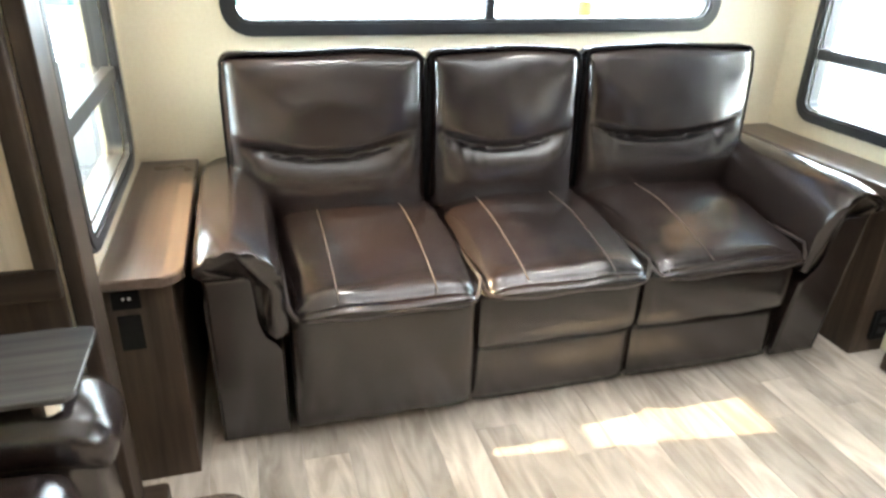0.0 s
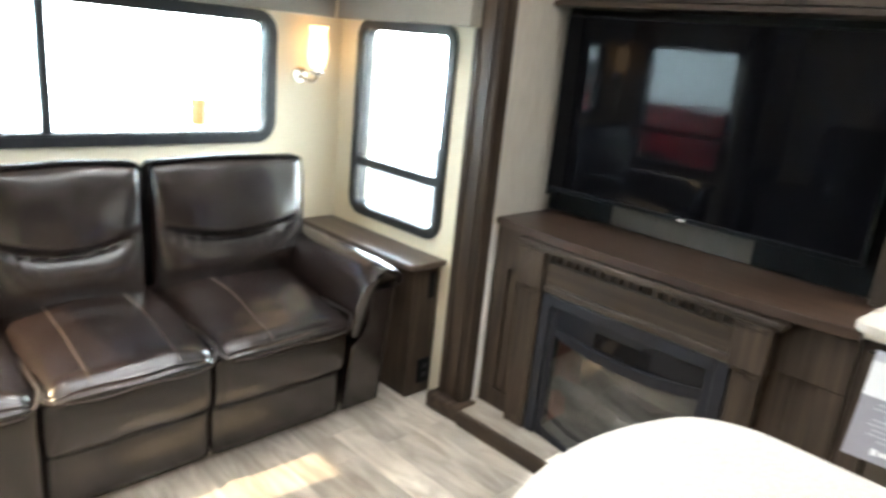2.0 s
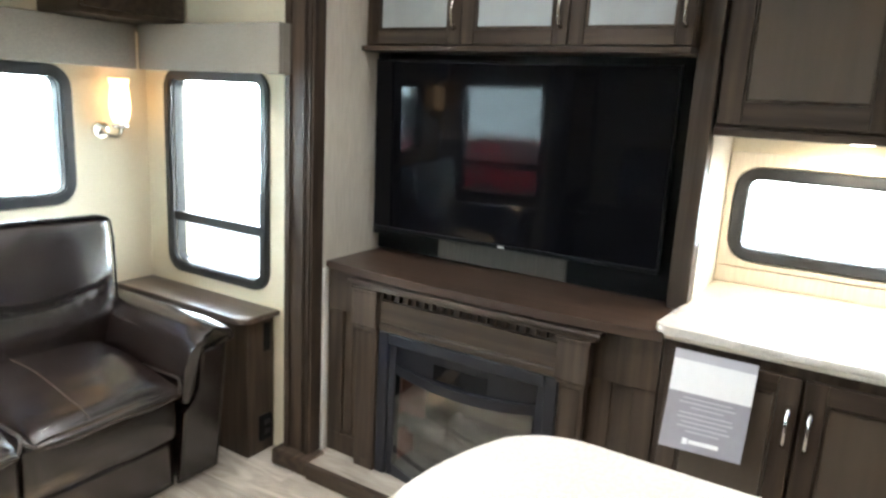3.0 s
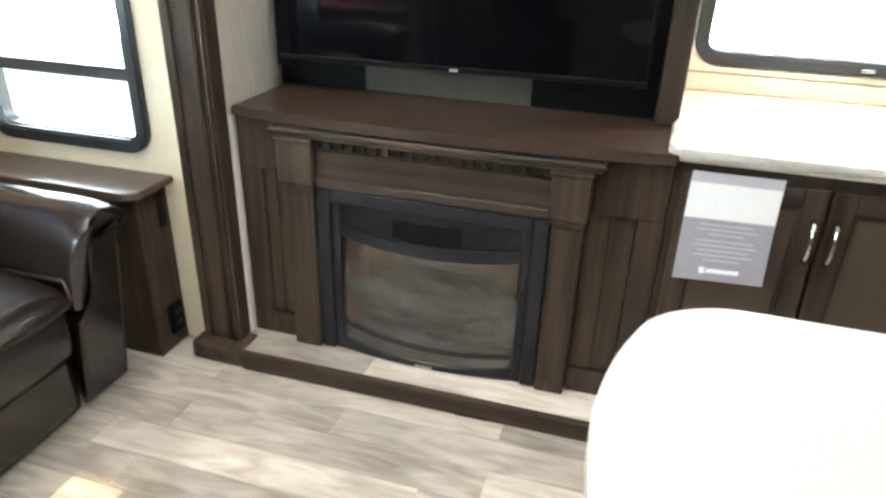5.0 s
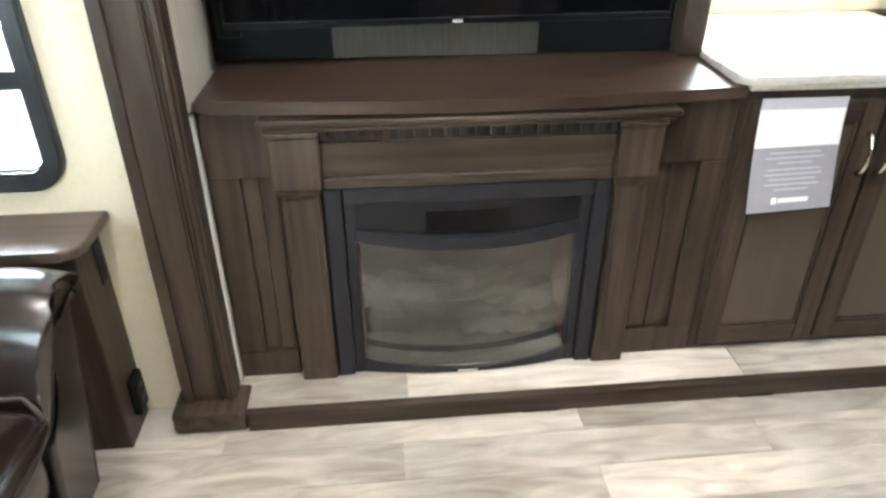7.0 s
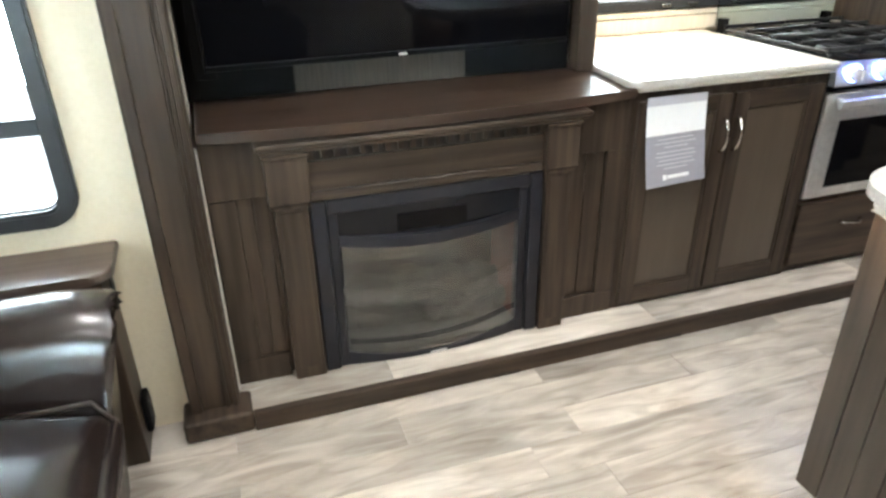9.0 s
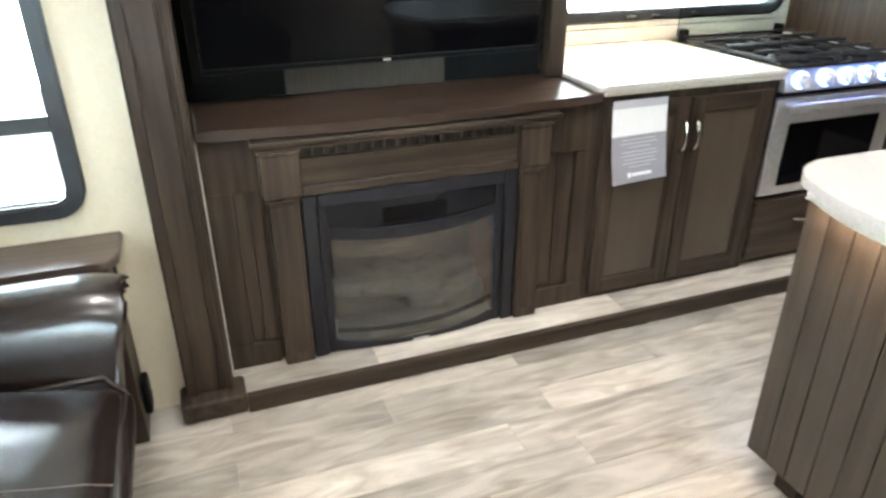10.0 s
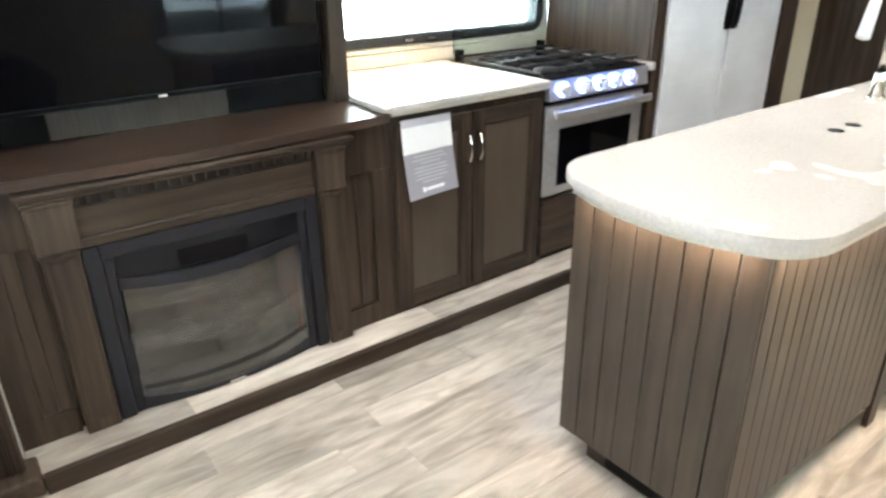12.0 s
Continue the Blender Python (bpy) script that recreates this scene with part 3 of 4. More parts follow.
        outer -= side * 0.008
        bm = bmesh.new()
        tube(bm, [(outer, 1.774, 0.02), (outer, 1.744, 0.25), (outer, 1.717, 0.46), (outer - side * 0.012, 1.709, 0.515)], 0.0032, 6)
        part("piping", bm, piping, arm, smooth=True)
    return e


sofa()


# ---------------------------------------------------------------- side cabinets with shelf tops
def shelf_outline(x0, x1, y0, y1, rounded_side):
    r = 0.045
    pts = [(x1, y1), (x0, y1)]
    if rounded_side < 0:
        pts += [(x0 + r - r * math.cos(a), y0 + r - r * math.sin(a)) for a in np.linspace(0, math.pi / 2, 7)] + [(x1, y0)]
    else:
        pts += [(x0, y0)] + [(x1 - r + r * math.sin(a), y0 + r - r * math.cos(a)) for a in np.linspace(0, math.pi / 2, 7)]
    return pts


cab = thing("side_cabinet", "narrow brown wooden cabinet between the sofa and wall", "cabinet", (1.97, 2.1, 0))
block("body", (1.917, 2.055, 1.732, 2.495, 0.0, 0.570), wood_v, cab, bev=0.003)
bm = bmesh.new()
slab(bm, shelf_outline(1.868, 2.057, 1.700, 2.497, -1), 0.5705, 0.595, 0.007)
part("top", bm, shelf_wood, cab, "brown laminate top with rounded edge")
sock = block("socket_panel", (2.000, 2.034, 1.727, 1.7315, 0.43, 0.545), black_plastic, cab, "black switch plate")
ob = block("outlet_box", (1.968, 2.032, 1.712, 1.7315, 0.055, 0.165), black_plastic, cab, "black protruding outlet", bev=0.008)
for k in (0.085, 0.125):
    block("socket", (1.985, 2.015, 1.7095, 1.7118, k, k + 0.022), charcoal, ob, bev=0.001)
cab = thing("side_cabinet", "narrow brown wooden cabinet with a black socket panel", "cabinet", (-0.22, 2.1, 0))
block("body", (-0.300, -0.158, 1.690, 2.495, 0.0, 0.552), wood_v, cab, bev=0.003)
bm = bmesh.new()
slab(bm, shelf_outline(-0.302, -0.128, 1.652, 2.497, 1), 0.5525, 0.578, 0.007)
part("top", bm, shelf_wood, cab, "brown laminate top with rounded edge")
sock = block("socket_panel", (-0.285, -0.225, 1.684, 1.6895, 0.49, 0.535), black_plastic, cab, "black socket panel")
for k in (-0.262, -0.250):
    block("socket", (k, k + 0.006, 1.6825, 1.6838, 0.515, 0.521), steel, sock, bev=0)
block("cubby", (-0.280, -0.230, 1.686, 1.6895, 0.385, 0.475), black_plastic, cab, "black recess", bev=0.002)


# ---------------------------------------------------------------- wall lamps, valances, overhead
def wall_lamp(x):
    e = thing("wall_lamp", "lit frosted hurricane wall lamp on a nickel bracket", "wall lamp", (x, 2.46, 1.2), "wall lamps")
    bm = bmesh.new()
    tube(bm, [(x - 0.045, 2.499, 1.245), (x - 0.045, 2.484, 1.245)], 0.034, 18)
    part("backplate", bm, chrome, e, smooth=False)
    bm = bmesh.new()
    tube(bm, [(x - 0.045, 2.486, 1.245), (x - 0.035, 2.45, 1.225), (x - 0.012, 2.43, 1.222), (x, 2.425, 1.24), (x, 2.425, 1.258)], 0.008, 8)
    part("arm", bm, chrome, e, smooth=True)
    bm = bmesh.new()
    spin(bm, [(0.001, 0), (0.030, 0.004), (0.034, 0.012), (0.026, 0.022)], (x, 2.425, 1.252))
    part("cup", bm, chrome, e, smooth=True)
    bm = bmesh.new()
    spin(bm, [(0.024, 0.0), (0.037, 0.03), (0.042, 0.07), (0.038, 0.12), (0.034, 0.15), (0.040, 0.18), (0.038, 0.18), (0.032, 0.15), (0.036, 0.12), (0.039, 0.07), (0.034, 0.03), (0.022, 0.0)], (x, 2.425, 1.272))
    part("shade", bm, lamp_glow, e, "glowing frosted glass shade", smooth=True)
    return e


wall_lamp(1.885)
wall_lamp(-0.135)

v = thing("window_valance", "taupe fabric box valance above the rear window", "valance", (0.85, 2.43, 1.49), "valances")
block("board", (XW + 0.125, XE - 0.125, 2.375, 2.385, 1.492, 1.665), valance_mat, v, bev=0.004)
block("top_board", (XW + 0.002, XE - 0.002, 2.386, 2.498, 1.645, 1.664), valance_mat, v, bev=0.003)
for nm, a, b, c in (("east", 1.940, 1.955, (1.956, 2.058)), ("west", -0.200, -0.185, (-0.303, -0.201))):
    v = thing("window_valance", "taupe fabric box valance above the side window", "valance", (a, 2.0, 1.49), "valances")
    block("board", (a, b, 1.588, 2.372, 1.492, 1.665), valance_mat, v, bev=0.004)
    block("end", (*c, 1.588, 1.600, 1.492, 1.665), valance_mat, v, bev=0.003)
    block("top_board", (*c, 1.601, 2.372, 1.645, 1.664), valance_mat, v, bev=0.003)
oc = thing("overhead_cabinet", "small dark overhead cabinet in the rear corner", "cabinet", (1.84, 2.36, 1.67))
block("body", (1.62, 2.055, 2.23, 2.497, 1.668, CEIL - 0.002), wood_h, oc, bev=0.004)
block("door", (1.63, 2.045, 2.214, 2.229, 1.69, CEIL - 0.02), wood_h, oc, bev=0.003)


def puck(x, y, watts):
    e = thing("ceiling_light", "small round recessed ceiling light, lit", "ceiling light", (x, y, CEIL - 0.02), "ceiling lights")
    bm = bmesh.new()
    spin(bm, [(0.036, -0.001), (0.046, -0.012), (0.052, -0.004), (0.052, -0.0005)], (x, y, CEIL), 24)
    part("trim_ring", bm, chrome, e, smooth=True)
    bm = bmesh.new()
    spin(bm, [(0.001, -0.004), (0.036, -0.0035), (0.036, -0.0008)], (x, y, CEIL), 24)
    part("diffuser", bm, puck_glow, e)
    area_lamp("ceiling_lamp", (x, y, CEIL - 0.02), (x, y, 0), 0.09, 0.09, watts, (1.0, 0.985, 0.97), 125)


for px, py in ((0.35, 1.55), (1.45, 1.55), (0.35, 0.4), (1.45, 0.4), (0.35, -0.9), (1.45, -0.9), (0.9, -2.0)):
    puck(px, py, 2.2 if py > 1 else (1.0 if py > 0 else 3.2))


# unseen light bar added overhead to put highlights on the leather seats
cl = thing("added_ceiling_light", "unseen long white ceiling light, added for the seat highlights", "ceiling light", (1.3, 0.78, CEIL - 0.05))
block("housing", (0.68, 1.92, 0.715, 0.845, CEIL - 0.022, CEIL - 0.0005), trim_white, cl, bev=0.004)
block("diffuser", (0.70, 1.90, 0.73, 0.83, CEIL - 0.034, CEIL - 0.0225), bar_glow, cl, "glowing opal diffuser", bev=0.004)
area_lamp("added_ceiling_lamp", (1.3, 0.78, CEIL - 0.04), (1.3, 0.78, 0), 1.2, 0.10, 3.0, (0.88, 0.95, 1.0), 130)

# ---------------------------------------------------------------- cabinet doors and handles
def handle(parent, x, y, z0, z1, horizontal=False):
    """An arched nickel pull on a door whose front is at x."""
    bm = bmesh.new()
    pts, rad = [], []
    for i in range(9):
        s = i / 8
        d = 0.026 * math.sin(math.pi * s) ** 0.6
        pts.append((x - 0.001 - d, y + (z1 - z0) * (s - 0.5), z0) if horizontal else (x - 0.001 - d, y, z0 + (z1 - z0) * s))
        rad.append(0.0075 - 0.003 * math.sin(math.pi * s))
    tube(bm, pts, rad, 8)
    return part("handle", bm, chrome, parent, "satin nickel arched handle", smooth=True)


def panel_door(parent, x, y0, y1, z0, z1, pull=None, w=0.052, name="door", glass_mat=None, horizontal=False):
    """A framed door whose face lies at x, towards -x: two stiles, two rails, a sunken panel."""
    d = block(name, (x + 0.0168, x + 0.018, y0, y1, z0, z1), wood_v, parent, bev=0)
    for a, b in ((y0, y0 + w), (y1 - w, y1)):
        block("stile", (x, x + 0.0165, a, b, z0, z1), wood_v, d)
    for a, b in ((z0, z0 + w), (z1 - w, z1)):
        block("rail", (x, x + 0.0165, y0 + w + 0.0003, y1 - w - 0.0003, a, b), wood_h, d)
    k, e = w + 0.0006, 0.009
    for b in ((y0 + k, y0 + k + e, z0 + k, z1 - k), (y1 - k - e, y1 - k, z0 + k, z1 - k), (y0 + k + e, y1 - k - e, z0 + k, z0 + k + e), (y0 + k + e, y1 - k - e, z1 - k - e, z1 - k)):
        block("moulding", (x + 0.004, x + 0.0165, *b), wood_v, d, bev=0.003)
    block("panel", (x + 0.009, x + 0.0165, y0 + k + e + 0.0003, y1 - k - e - 0.0003, z0 + k + e + 0.0003, z1 - k - e - 0.0003), glass_mat or door_panel, d, "frosted glass panel" if glass_mat else "", bev=0)
    if pull:
        handle(d, x, *pull, horizontal=horizontal)
    return d


# ---------------------------------------------------------------- fireplace cabinet
FX = 2.092
fc = thing("fireplace_cabinet", "dark taupe wooden mantel cabinet framing an electric fireplace", "fireplace cabinet", (2.3, 0.86, 0.06))
bm = bmesh.new()
box(bm, FX, FX + 0.016, 1.325, 1.478, 0.0605, 0.14, bev=0.002)
box(bm, FX, FX + 0.016, 1.325, 1.478, 0.642, 0.803, bev=0.002)
box(bm, FX, FX + 0.016, 1.408, 1.478, 0.141, 0.641, bev=0.002)
box(bm, FX, FX + 0.016, 0.238, 0.437, 0.0605, 0.14, bev=0.002)
box(bm, FX, FX + 0.016, 0.238, 0.437, 0.642, 0.803, bev=0.002)
box(bm, FX, FX + 0.016, 0.238, 0.305, 0.141, 0.641, bev=0.002)
box(bm, FX, FX + 0.016, 0.437, 1.325, 0.617, 0.803, bev=0.002)
part("face_frame", bm, wood_v, fc)
block("backing_board", (FX + 0.018, FX + 0.03, 0.24, 0.53, 0.061, 0.80), wood_v, fc, bev=0)
block("backing_board", (FX + 0.018, FX + 0.03, 1.222, 1.478, 0.061, 0.80), wood_v, fc, bev=0)
block("cabinet_side", (FX + 0.031, XS - 0.002, 1.462, 1.478, 0.061, 0.80), wood_v, fc, bev=0)
block("cabinet_side", (FX + 0.031, XS - 0.002, 0.24, 0.256, 0.061, 0.80), wood_v, fc, bev=0)
for y0, y1 in ((1.326, 1.407), (0.306, 0.436)):
    n = 2
    for k in range(n):
        w = (y1 - y0) / n
        block("bead_slat", (FX + 0.0132, FX + 0.0175, y0 + k * w + 0.0015, y0 + (k + 1) * w - 0.0015, 0.141, 0.641), wood_v, fc, bev=0.002)


def bow(y):
    s = (y - 0.857) / 0.62
    return 2.072 - 0.042 * (1 - s * s)


bm = bmesh.new()
ys = np.linspace(1.4775, 0.237, 25)
slab(bm, [(XS - 0.002, 0.237), (XS - 0.002, 1.4775)] + [(bow(y), y) for y in ys], 0.8035, 0.832, 0.008)
part("mantel_top", bm, mantel_wood, fc, "bowed brown laminate mantel top")
for y0, y1 in ((1.226, 1.316), (0.440, 0.524)):
    bm = bmesh.new()
    box(bm, 2.060, FX - 0.0005, y0, y1, 0.0605, 0.625, bev=0.004)
    n = part("pilaster", bm, wood_v, fc)
    block("inset", (2.0575, 2.0597, y0 + 0.014, y1 - 0.014, 0.10, 0.60), wood_v, n, bev=0.001)
    bm = bmesh.new()
    box(bm, 2.042, FX - 0.0005, y0 - 0.008, y1 + 0.012, 0.628, 0.755, bev=0.004)
    box(bm, 2.050, FX - 0.0005, y0 - 0.004, y1 + 0.008, 0.612, 0.627, bev=0.004)
    box(bm, 2.036, FX - 0.0005, y0 - 0.012, y1 + 0.016, 0.756, 0.766, bev=0.003)
    part("capital", bm, wood_v, fc)
bm = bmesh.new()
box(bm, 2.030, FX - 0.0005, 0.402, 1.345, 0.7795, 0.795, bev=0.006, seg=3)
box(bm, 2.038, FX - 0.0005, 0.412, 1.335, 0.767, 0.779, bev=0.004)
part("cornice", bm, wood_h, fc)
# shade in the gaps between dentils, painted as one dark strip
block("dentil_shadow_strip", (2.078, FX - 0.0005, 0.537, 1.217, 0.730, 0.766), groove_and_shade, fc, "dark strip painting the shade between the dentils", bev=0)
k = 19
for i in range(k + 1):
    y = 0.541 + i * (1.213 - 0.541 - 0.014) / k
    block("dentil", (2.062, 2.0775, y, y + 0.014, 0.738, 0.7655), wood_v, fc, bev=0.001)
block("frieze", (2.070, FX - 0.0005, 0.533, 1.219, 0.648, 0.7295), wood_h, fc, bev=0.002)
block("lower_moulding", (2.062, FX - 0.0005, 0.533, 1.219, 0.618, 0.6475), wood_h, fc, bev=0.008, seg=3)

# electric fireplace insert
fp = thing("electric_fireplace", "charcoal electric fireplace with a bowed glass front", "fireplace", (2.1, 0.876, 0.062))
Y0, Y1, Z0, Z1 = 0.529, 1.222, 0.0615, 0.6165
bm = bmesh.new()
fr = 0.044
for b in ((Y0, Y0 + fr, Z0, Z1), (Y1 - fr, Y1, Z0, Z1), (Y0 + fr, Y1 - fr, Z1 - fr, Z1)):
    box(bm, 2.068, 2.110, *b, bev=0.006)
part("outer_frame", bm, charcoal, fp)
for b in ((Y0 + fr + 0.001, Y0 + fr + 0.028, Z0, 0.575), (Y1 - fr - 0.028, Y1 - fr - 0.001, Z0, 0.575)):
    block("inner_jamb", (2.078, 2.12, *b), charcoal, fp, bev=0.004)


def belly(y, depth):
    s = (y - 0.876) / 0.285
    return 2.082 - depth * (1 - s * s)


def curved(z_low, z_high, depth, y0, y1, thick, sag_low=0.0, sag_high=0.0, n=20):
    """A bowed strip; its lower and upper edges sag in the middle."""
    bm = bmesh.new()
    cols = []
    for i in range(n + 1):
        y = y0 + (y1 - y0) * i / n
        s = 1 - ((y - (y0 + y1) / 2) / ((y1 - y0) / 2)) ** 2
        x = belly(y, depth)
        cols.append([bm.verts.new(p) for p in ((x, y, z_low - sag_low * s), (x, y, z_high - sag_high * s), (x + thick, y, z_high - sag_high * s), (x + thick, y, z_low - sag_low * s))])
    for a, b in zip(cols, cols[1:]):
        for j in range(4):
            bm.faces.new((a[j], b[j], b[(j + 1) % 4], a[(j + 1) % 4]))
    bm.faces.new(cols[0])
    bm.faces.new(cols[-1][::-1])
    return bm


part("control_fascia", curved(0.505, 0.576, 0.012, 0.594, 1.157, 0.012, 0.022, 0.0), fascia_black, fp, "recessed satin black control strip")
part("display", curved(0.494, 0.547, 0.0150, 0.774, 0.982, 0.0025, 0.0, 0.0), black_gloss, fp, "black display window")
part("upper_lip", curved(0.468, 0.504, 0.030, 0.594, 1.157, 0.016, 0.022, 0.022), charcoal, fp)
g = part("glass_front", curved(0.112, 0.467, 0.026, 0.606, 1.145, 0.004, 0.036, 0.022), fire_glass, fp, "bowed smoked glass")
g.visible_shadow = False
part("lower_lip", curved(0.0625, 0.111, 0.030, 0.594, 1.157, 0.014, 0.0, 0.036), charcoal, fp)
part("badge", curved(0.0645, 0.0705, 0.032, 0.846, 0.900, 0.002, 0, 0, 6), trim_white, fp, "small pale badge")
bm = bmesh.new()
for b in ((2.31, 2.32, 0.56, 1.19, 0.062, 0.58), (2.12, 2.31, 0.56, 0.57, 0.062, 0.58), (2.12, 2.31, 1.18, 1.19, 0.062, 0.58), (2.09, 2.31, 0.571, 1.179, 0.57, 0.58), (2.09, 2.31, 0.571, 1.179, 0.062, 0.07)):
    box(bm, *b, bev=0)
part("firebox", bm, charcoal, fp)
for y0, y1 in ((0.571, 0.60), (1.15, 1.179)):
    block("brick_liner", (2.13, 2.30, y0, y1, 0.071, 0.56), brick_red, fp, "red brick-look liner", bev=0.002)
random.seed(4)
for i in range(9):
    bm = bmesh.new()
    y = 0.68 + 0.048 * i + random.uniform(-0.01, 0.01)
    z = 0.12 + random.uniform(0, 0.16)
    a = random.uniform(-0.5, 0.5)
    L = random.uniform(0.09, 0.15)
    tube(bm, [(2.19 + 0.05 * math.sin(i * 2.1) + 0.006 * math.sin(j * 2 + i), y + L * s * math.cos(a), z + L * s * math.sin(a)) for j, s in enumerate(np.linspace(-1, 1, 9))],
         [0.022 + 0.012 * abs(math.sin(j * 1.3 + i)) for j in range(9)], 9)
    part("log", bm, ember_log, fp, "grey artificial log", smooth=True)
bm = bmesh.new()
soft(bm, (2.20, 0.875, 0.0955), (0.115, 0.275, 0.024), 0.02, (8, 20, 5), lambda u, v, w, p: p + Vector((0, 0, 0.03 * max(0, u + 0.6) * noise.noise(Vector((u * 2, v * 6, 1)))) ))
part("ash_bed", bm, ember_log, fp, "grey ash bed", smooth=True)
bm = bmesh.new()
soft(bm, (2.238, 0.875, 0.165), (0.062, 0.270, 0.080), 0.05, (8, 24, 8), lambda u, v, w, p: p + Vector((0.015 * noise.noise(Vector((v * 5, w * 3, 2))), 0, 0.045 * max(0, w) * noise.noise(Vector((u * 2, v * 4, 3))))))
part("ember_mound", bm, ember_log, fp, "grey ember mound behind the logs", smooth=True)

# ---------------------------------------------------------------- entertainment hutch and television
hu = thing("entertainment_hutch", "dark taupe wooden hutch surrounding a wall television", "hutch", (2.5, 0.86, 0.833))
block("back_panel", (2.400, 2.41, 0.30, 1.487, 0.8335, 1.60), black_plastic, hu, "black painted back panel", bev=0)
block("side_stile", (2.335, 2.40, 0.236, 0.299, 0.8335, 2.05), wood_v, hu, bev=0.003)
block("side_panel", (2.41, XS - 0.002, 0.236, 0.252, 0.8335, 2.05), trim_white, hu, "pale side panel facing the counter", bev=0)
block("filler_stile", (2.325, 2.345, 1.402, 1.458, 0.905, 1.598), black_plastic, hu, "dark upright filler beside the screen", bev=0.002)
block("fabric_panel", (2.393, 2.3995, 0.66, 1.19, 0.835, 0.93), grey_fabric, hu, "grey ribbed panel below the screen", bev=0.002)
block("under_shelf", (2.255, 2.75, 0.30, 1.487, 1.600, 1.618), wood_h, hu, bev=0.003)
uc = [(1.073, 1.470), (0.684, 1.069), (0.302, 0.680)]
ucab = thing("overhead_cabinet", "taupe wooden overhead cabinet with frosted glass doors", "cabinet", (2.5, 0.88, 1.62))
block("body", (2.290, 2.75, 0.30, 1.487, 1.620, CEIL - 0.003), wood_v, ucab, bev=0.002)
for y0, y1 in uc:
    panel_door(ucab, 2.270, y0, y1, 1.623, 2.06, (y0 + 0.024, 1.675, 1.785), w=0.05, glass_mat=frosted)

tv = thing("television", "large black flat-screen television on a wall arm", "television", (2.3, 0.86, 0.93))
TY0, TY1, TZ0, TZ1 = 0.335, 1.432, 0.930, 1.572
block("housing", (2.315, 2.345, TY0, TY1, TZ0, TZ1), black_plastic, tv, bev=0.004)
block("screen", (2.3115, 2.3148, TY0 + 0.008, TY1 - 0.008, TZ0 + 0.018, TZ1 - 0.008), black_gloss, tv, "dark glossy screen", bev=0)
block("logo", (2.3125, 2.3145, 0.868, 0.892, TZ0 + 0.004, TZ0 + 0.011), trim_white, tv, "small pale mark", bev=0)
block("chin_strip", (2.3110, 2.3145, TY0 + 0.004, TY1 - 0.004, TZ0 + 0.0145, TZ0 + 0.017), charcoal, tv, "thin grey strip along the lower edge", bev=0)
block("wall_arm", (2.346, 2.3995, 0.80, 0.95, 1.15, 1.30), black_plastic, tv, bev=0.004)

tv.rotation_euler = (0, radians(-1.1), radians(2.4))

# ---------------------------------------------------------------- base cabinet and counter
bc = thing("base_cabinet", "taupe wooden kitchen base cabinet with two framed doors", "cabinet", (2.4, -0.13, 0.06))
block("body", (2.095, XS - 0.002, -0.502, 0.2355, 0.0605, 0.818), wood_v, bc, bev=0.002)
panel_door(bc, 2.0765, -0.118, 0.216, 0.086, 0.786, (-0.098, 0.598, 0.708))
panel_door(bc, 2.0765, -0.474, -0.128, 0.086, 0.786, (-0.149, 0.598, 0.708))
co = thing("countertop", "white speckled stone countertop with rounded corner", "countertop", (2.4, -0.13, 0.819))
bm = bmesh.new()
o = [(XS - 0.002, 0.233), (2.33, 0.233), (2.31, 0.252), (2.09, 0.262)] + [(2.06 + 0.03 - 0.03 * math.sin(a), 0.232 + 0.03 * math.cos(a)) for a in np.linspace(0.2, math.pi / 2, 6)] + [(2.06, -0.503), (XS - 0.002, -0.503)]
slab(bm, o[::-1], 0.833, 0.856, 0.009)
part("slab", bm, quartz, co)
bm = bmesh.new()
box(bm, 2.069, XS - 0.002, -0.503, 0.234, 0.8185, 0.8325, bev=0.004)
part("edge_band", bm, quartz_edge, co, "pale stone lower edge")
structure(block("backsplash_trim", (XS - 0.014, XS - 0.001, -1.13, 0.232, 0.858, 0.915), panel_paint, None, "pale backsplash behind the counter", bev=0.003))
bm = bmesh.new()
ring(bm, "x", XS - 0.016, XS - 0.001, rounded(KW[0] - 0.03, KW[1] + 0.025, KW[2] - 0.022, KW[3] + 0.05, 0.004, 2), rounded(KW[0] - 0.006, KW[1] + 0.006, KW[2] - 0.006, KW[3] + 0.006, 0.08, 2))
structure(part("window_trim", bm, panel_paint, None, "cream trim board round the kitchen window"))
rk = thing("counter_strip", "narrow white stone counter strip beside the stove", "countertop", (2.4, -1.14, 0.819))
block("slab", (2.065, XS - 0.002, -1.163, -1.128, 0.822, 0.858), quartz, rk, bev=0.008, seg=3)

uk = thing("overhead_cabinet", "taupe wooden overhead kitchen cabinet with framed doors", "cabinet", (2.5, -0.4, 1.38))
block("body", (2.370, 2.75, -1.165, 0.233, 1.382, CEIL - 0.003), wood_v, uk, bev=0.003)
block("light_rail", (2.352, 2.3695, -1.165, 0.233, 1.375, 1.40), wood_h, uk, bev=0.005)
for y0, y1 in ((-0.225, 0.225), (-0.69, -0.235), (-1.155, -0.70)):
    panel_door(uk, 2.351, y0, y1, 1.41, 2.06, None, w=0.065)
ul = thing("under_cabinet_light", "small lit puck light under the kitchen cabinet", "light", (2.55, -0.15, 1.37))
bm = bmesh.new()
spin(bm, [(0.001, -0.012), (0.03, -0.012), (0.034, 0)], (2.55, -0.15, 1.3815), 20)
part("lens", bm, puck_glow, ul)
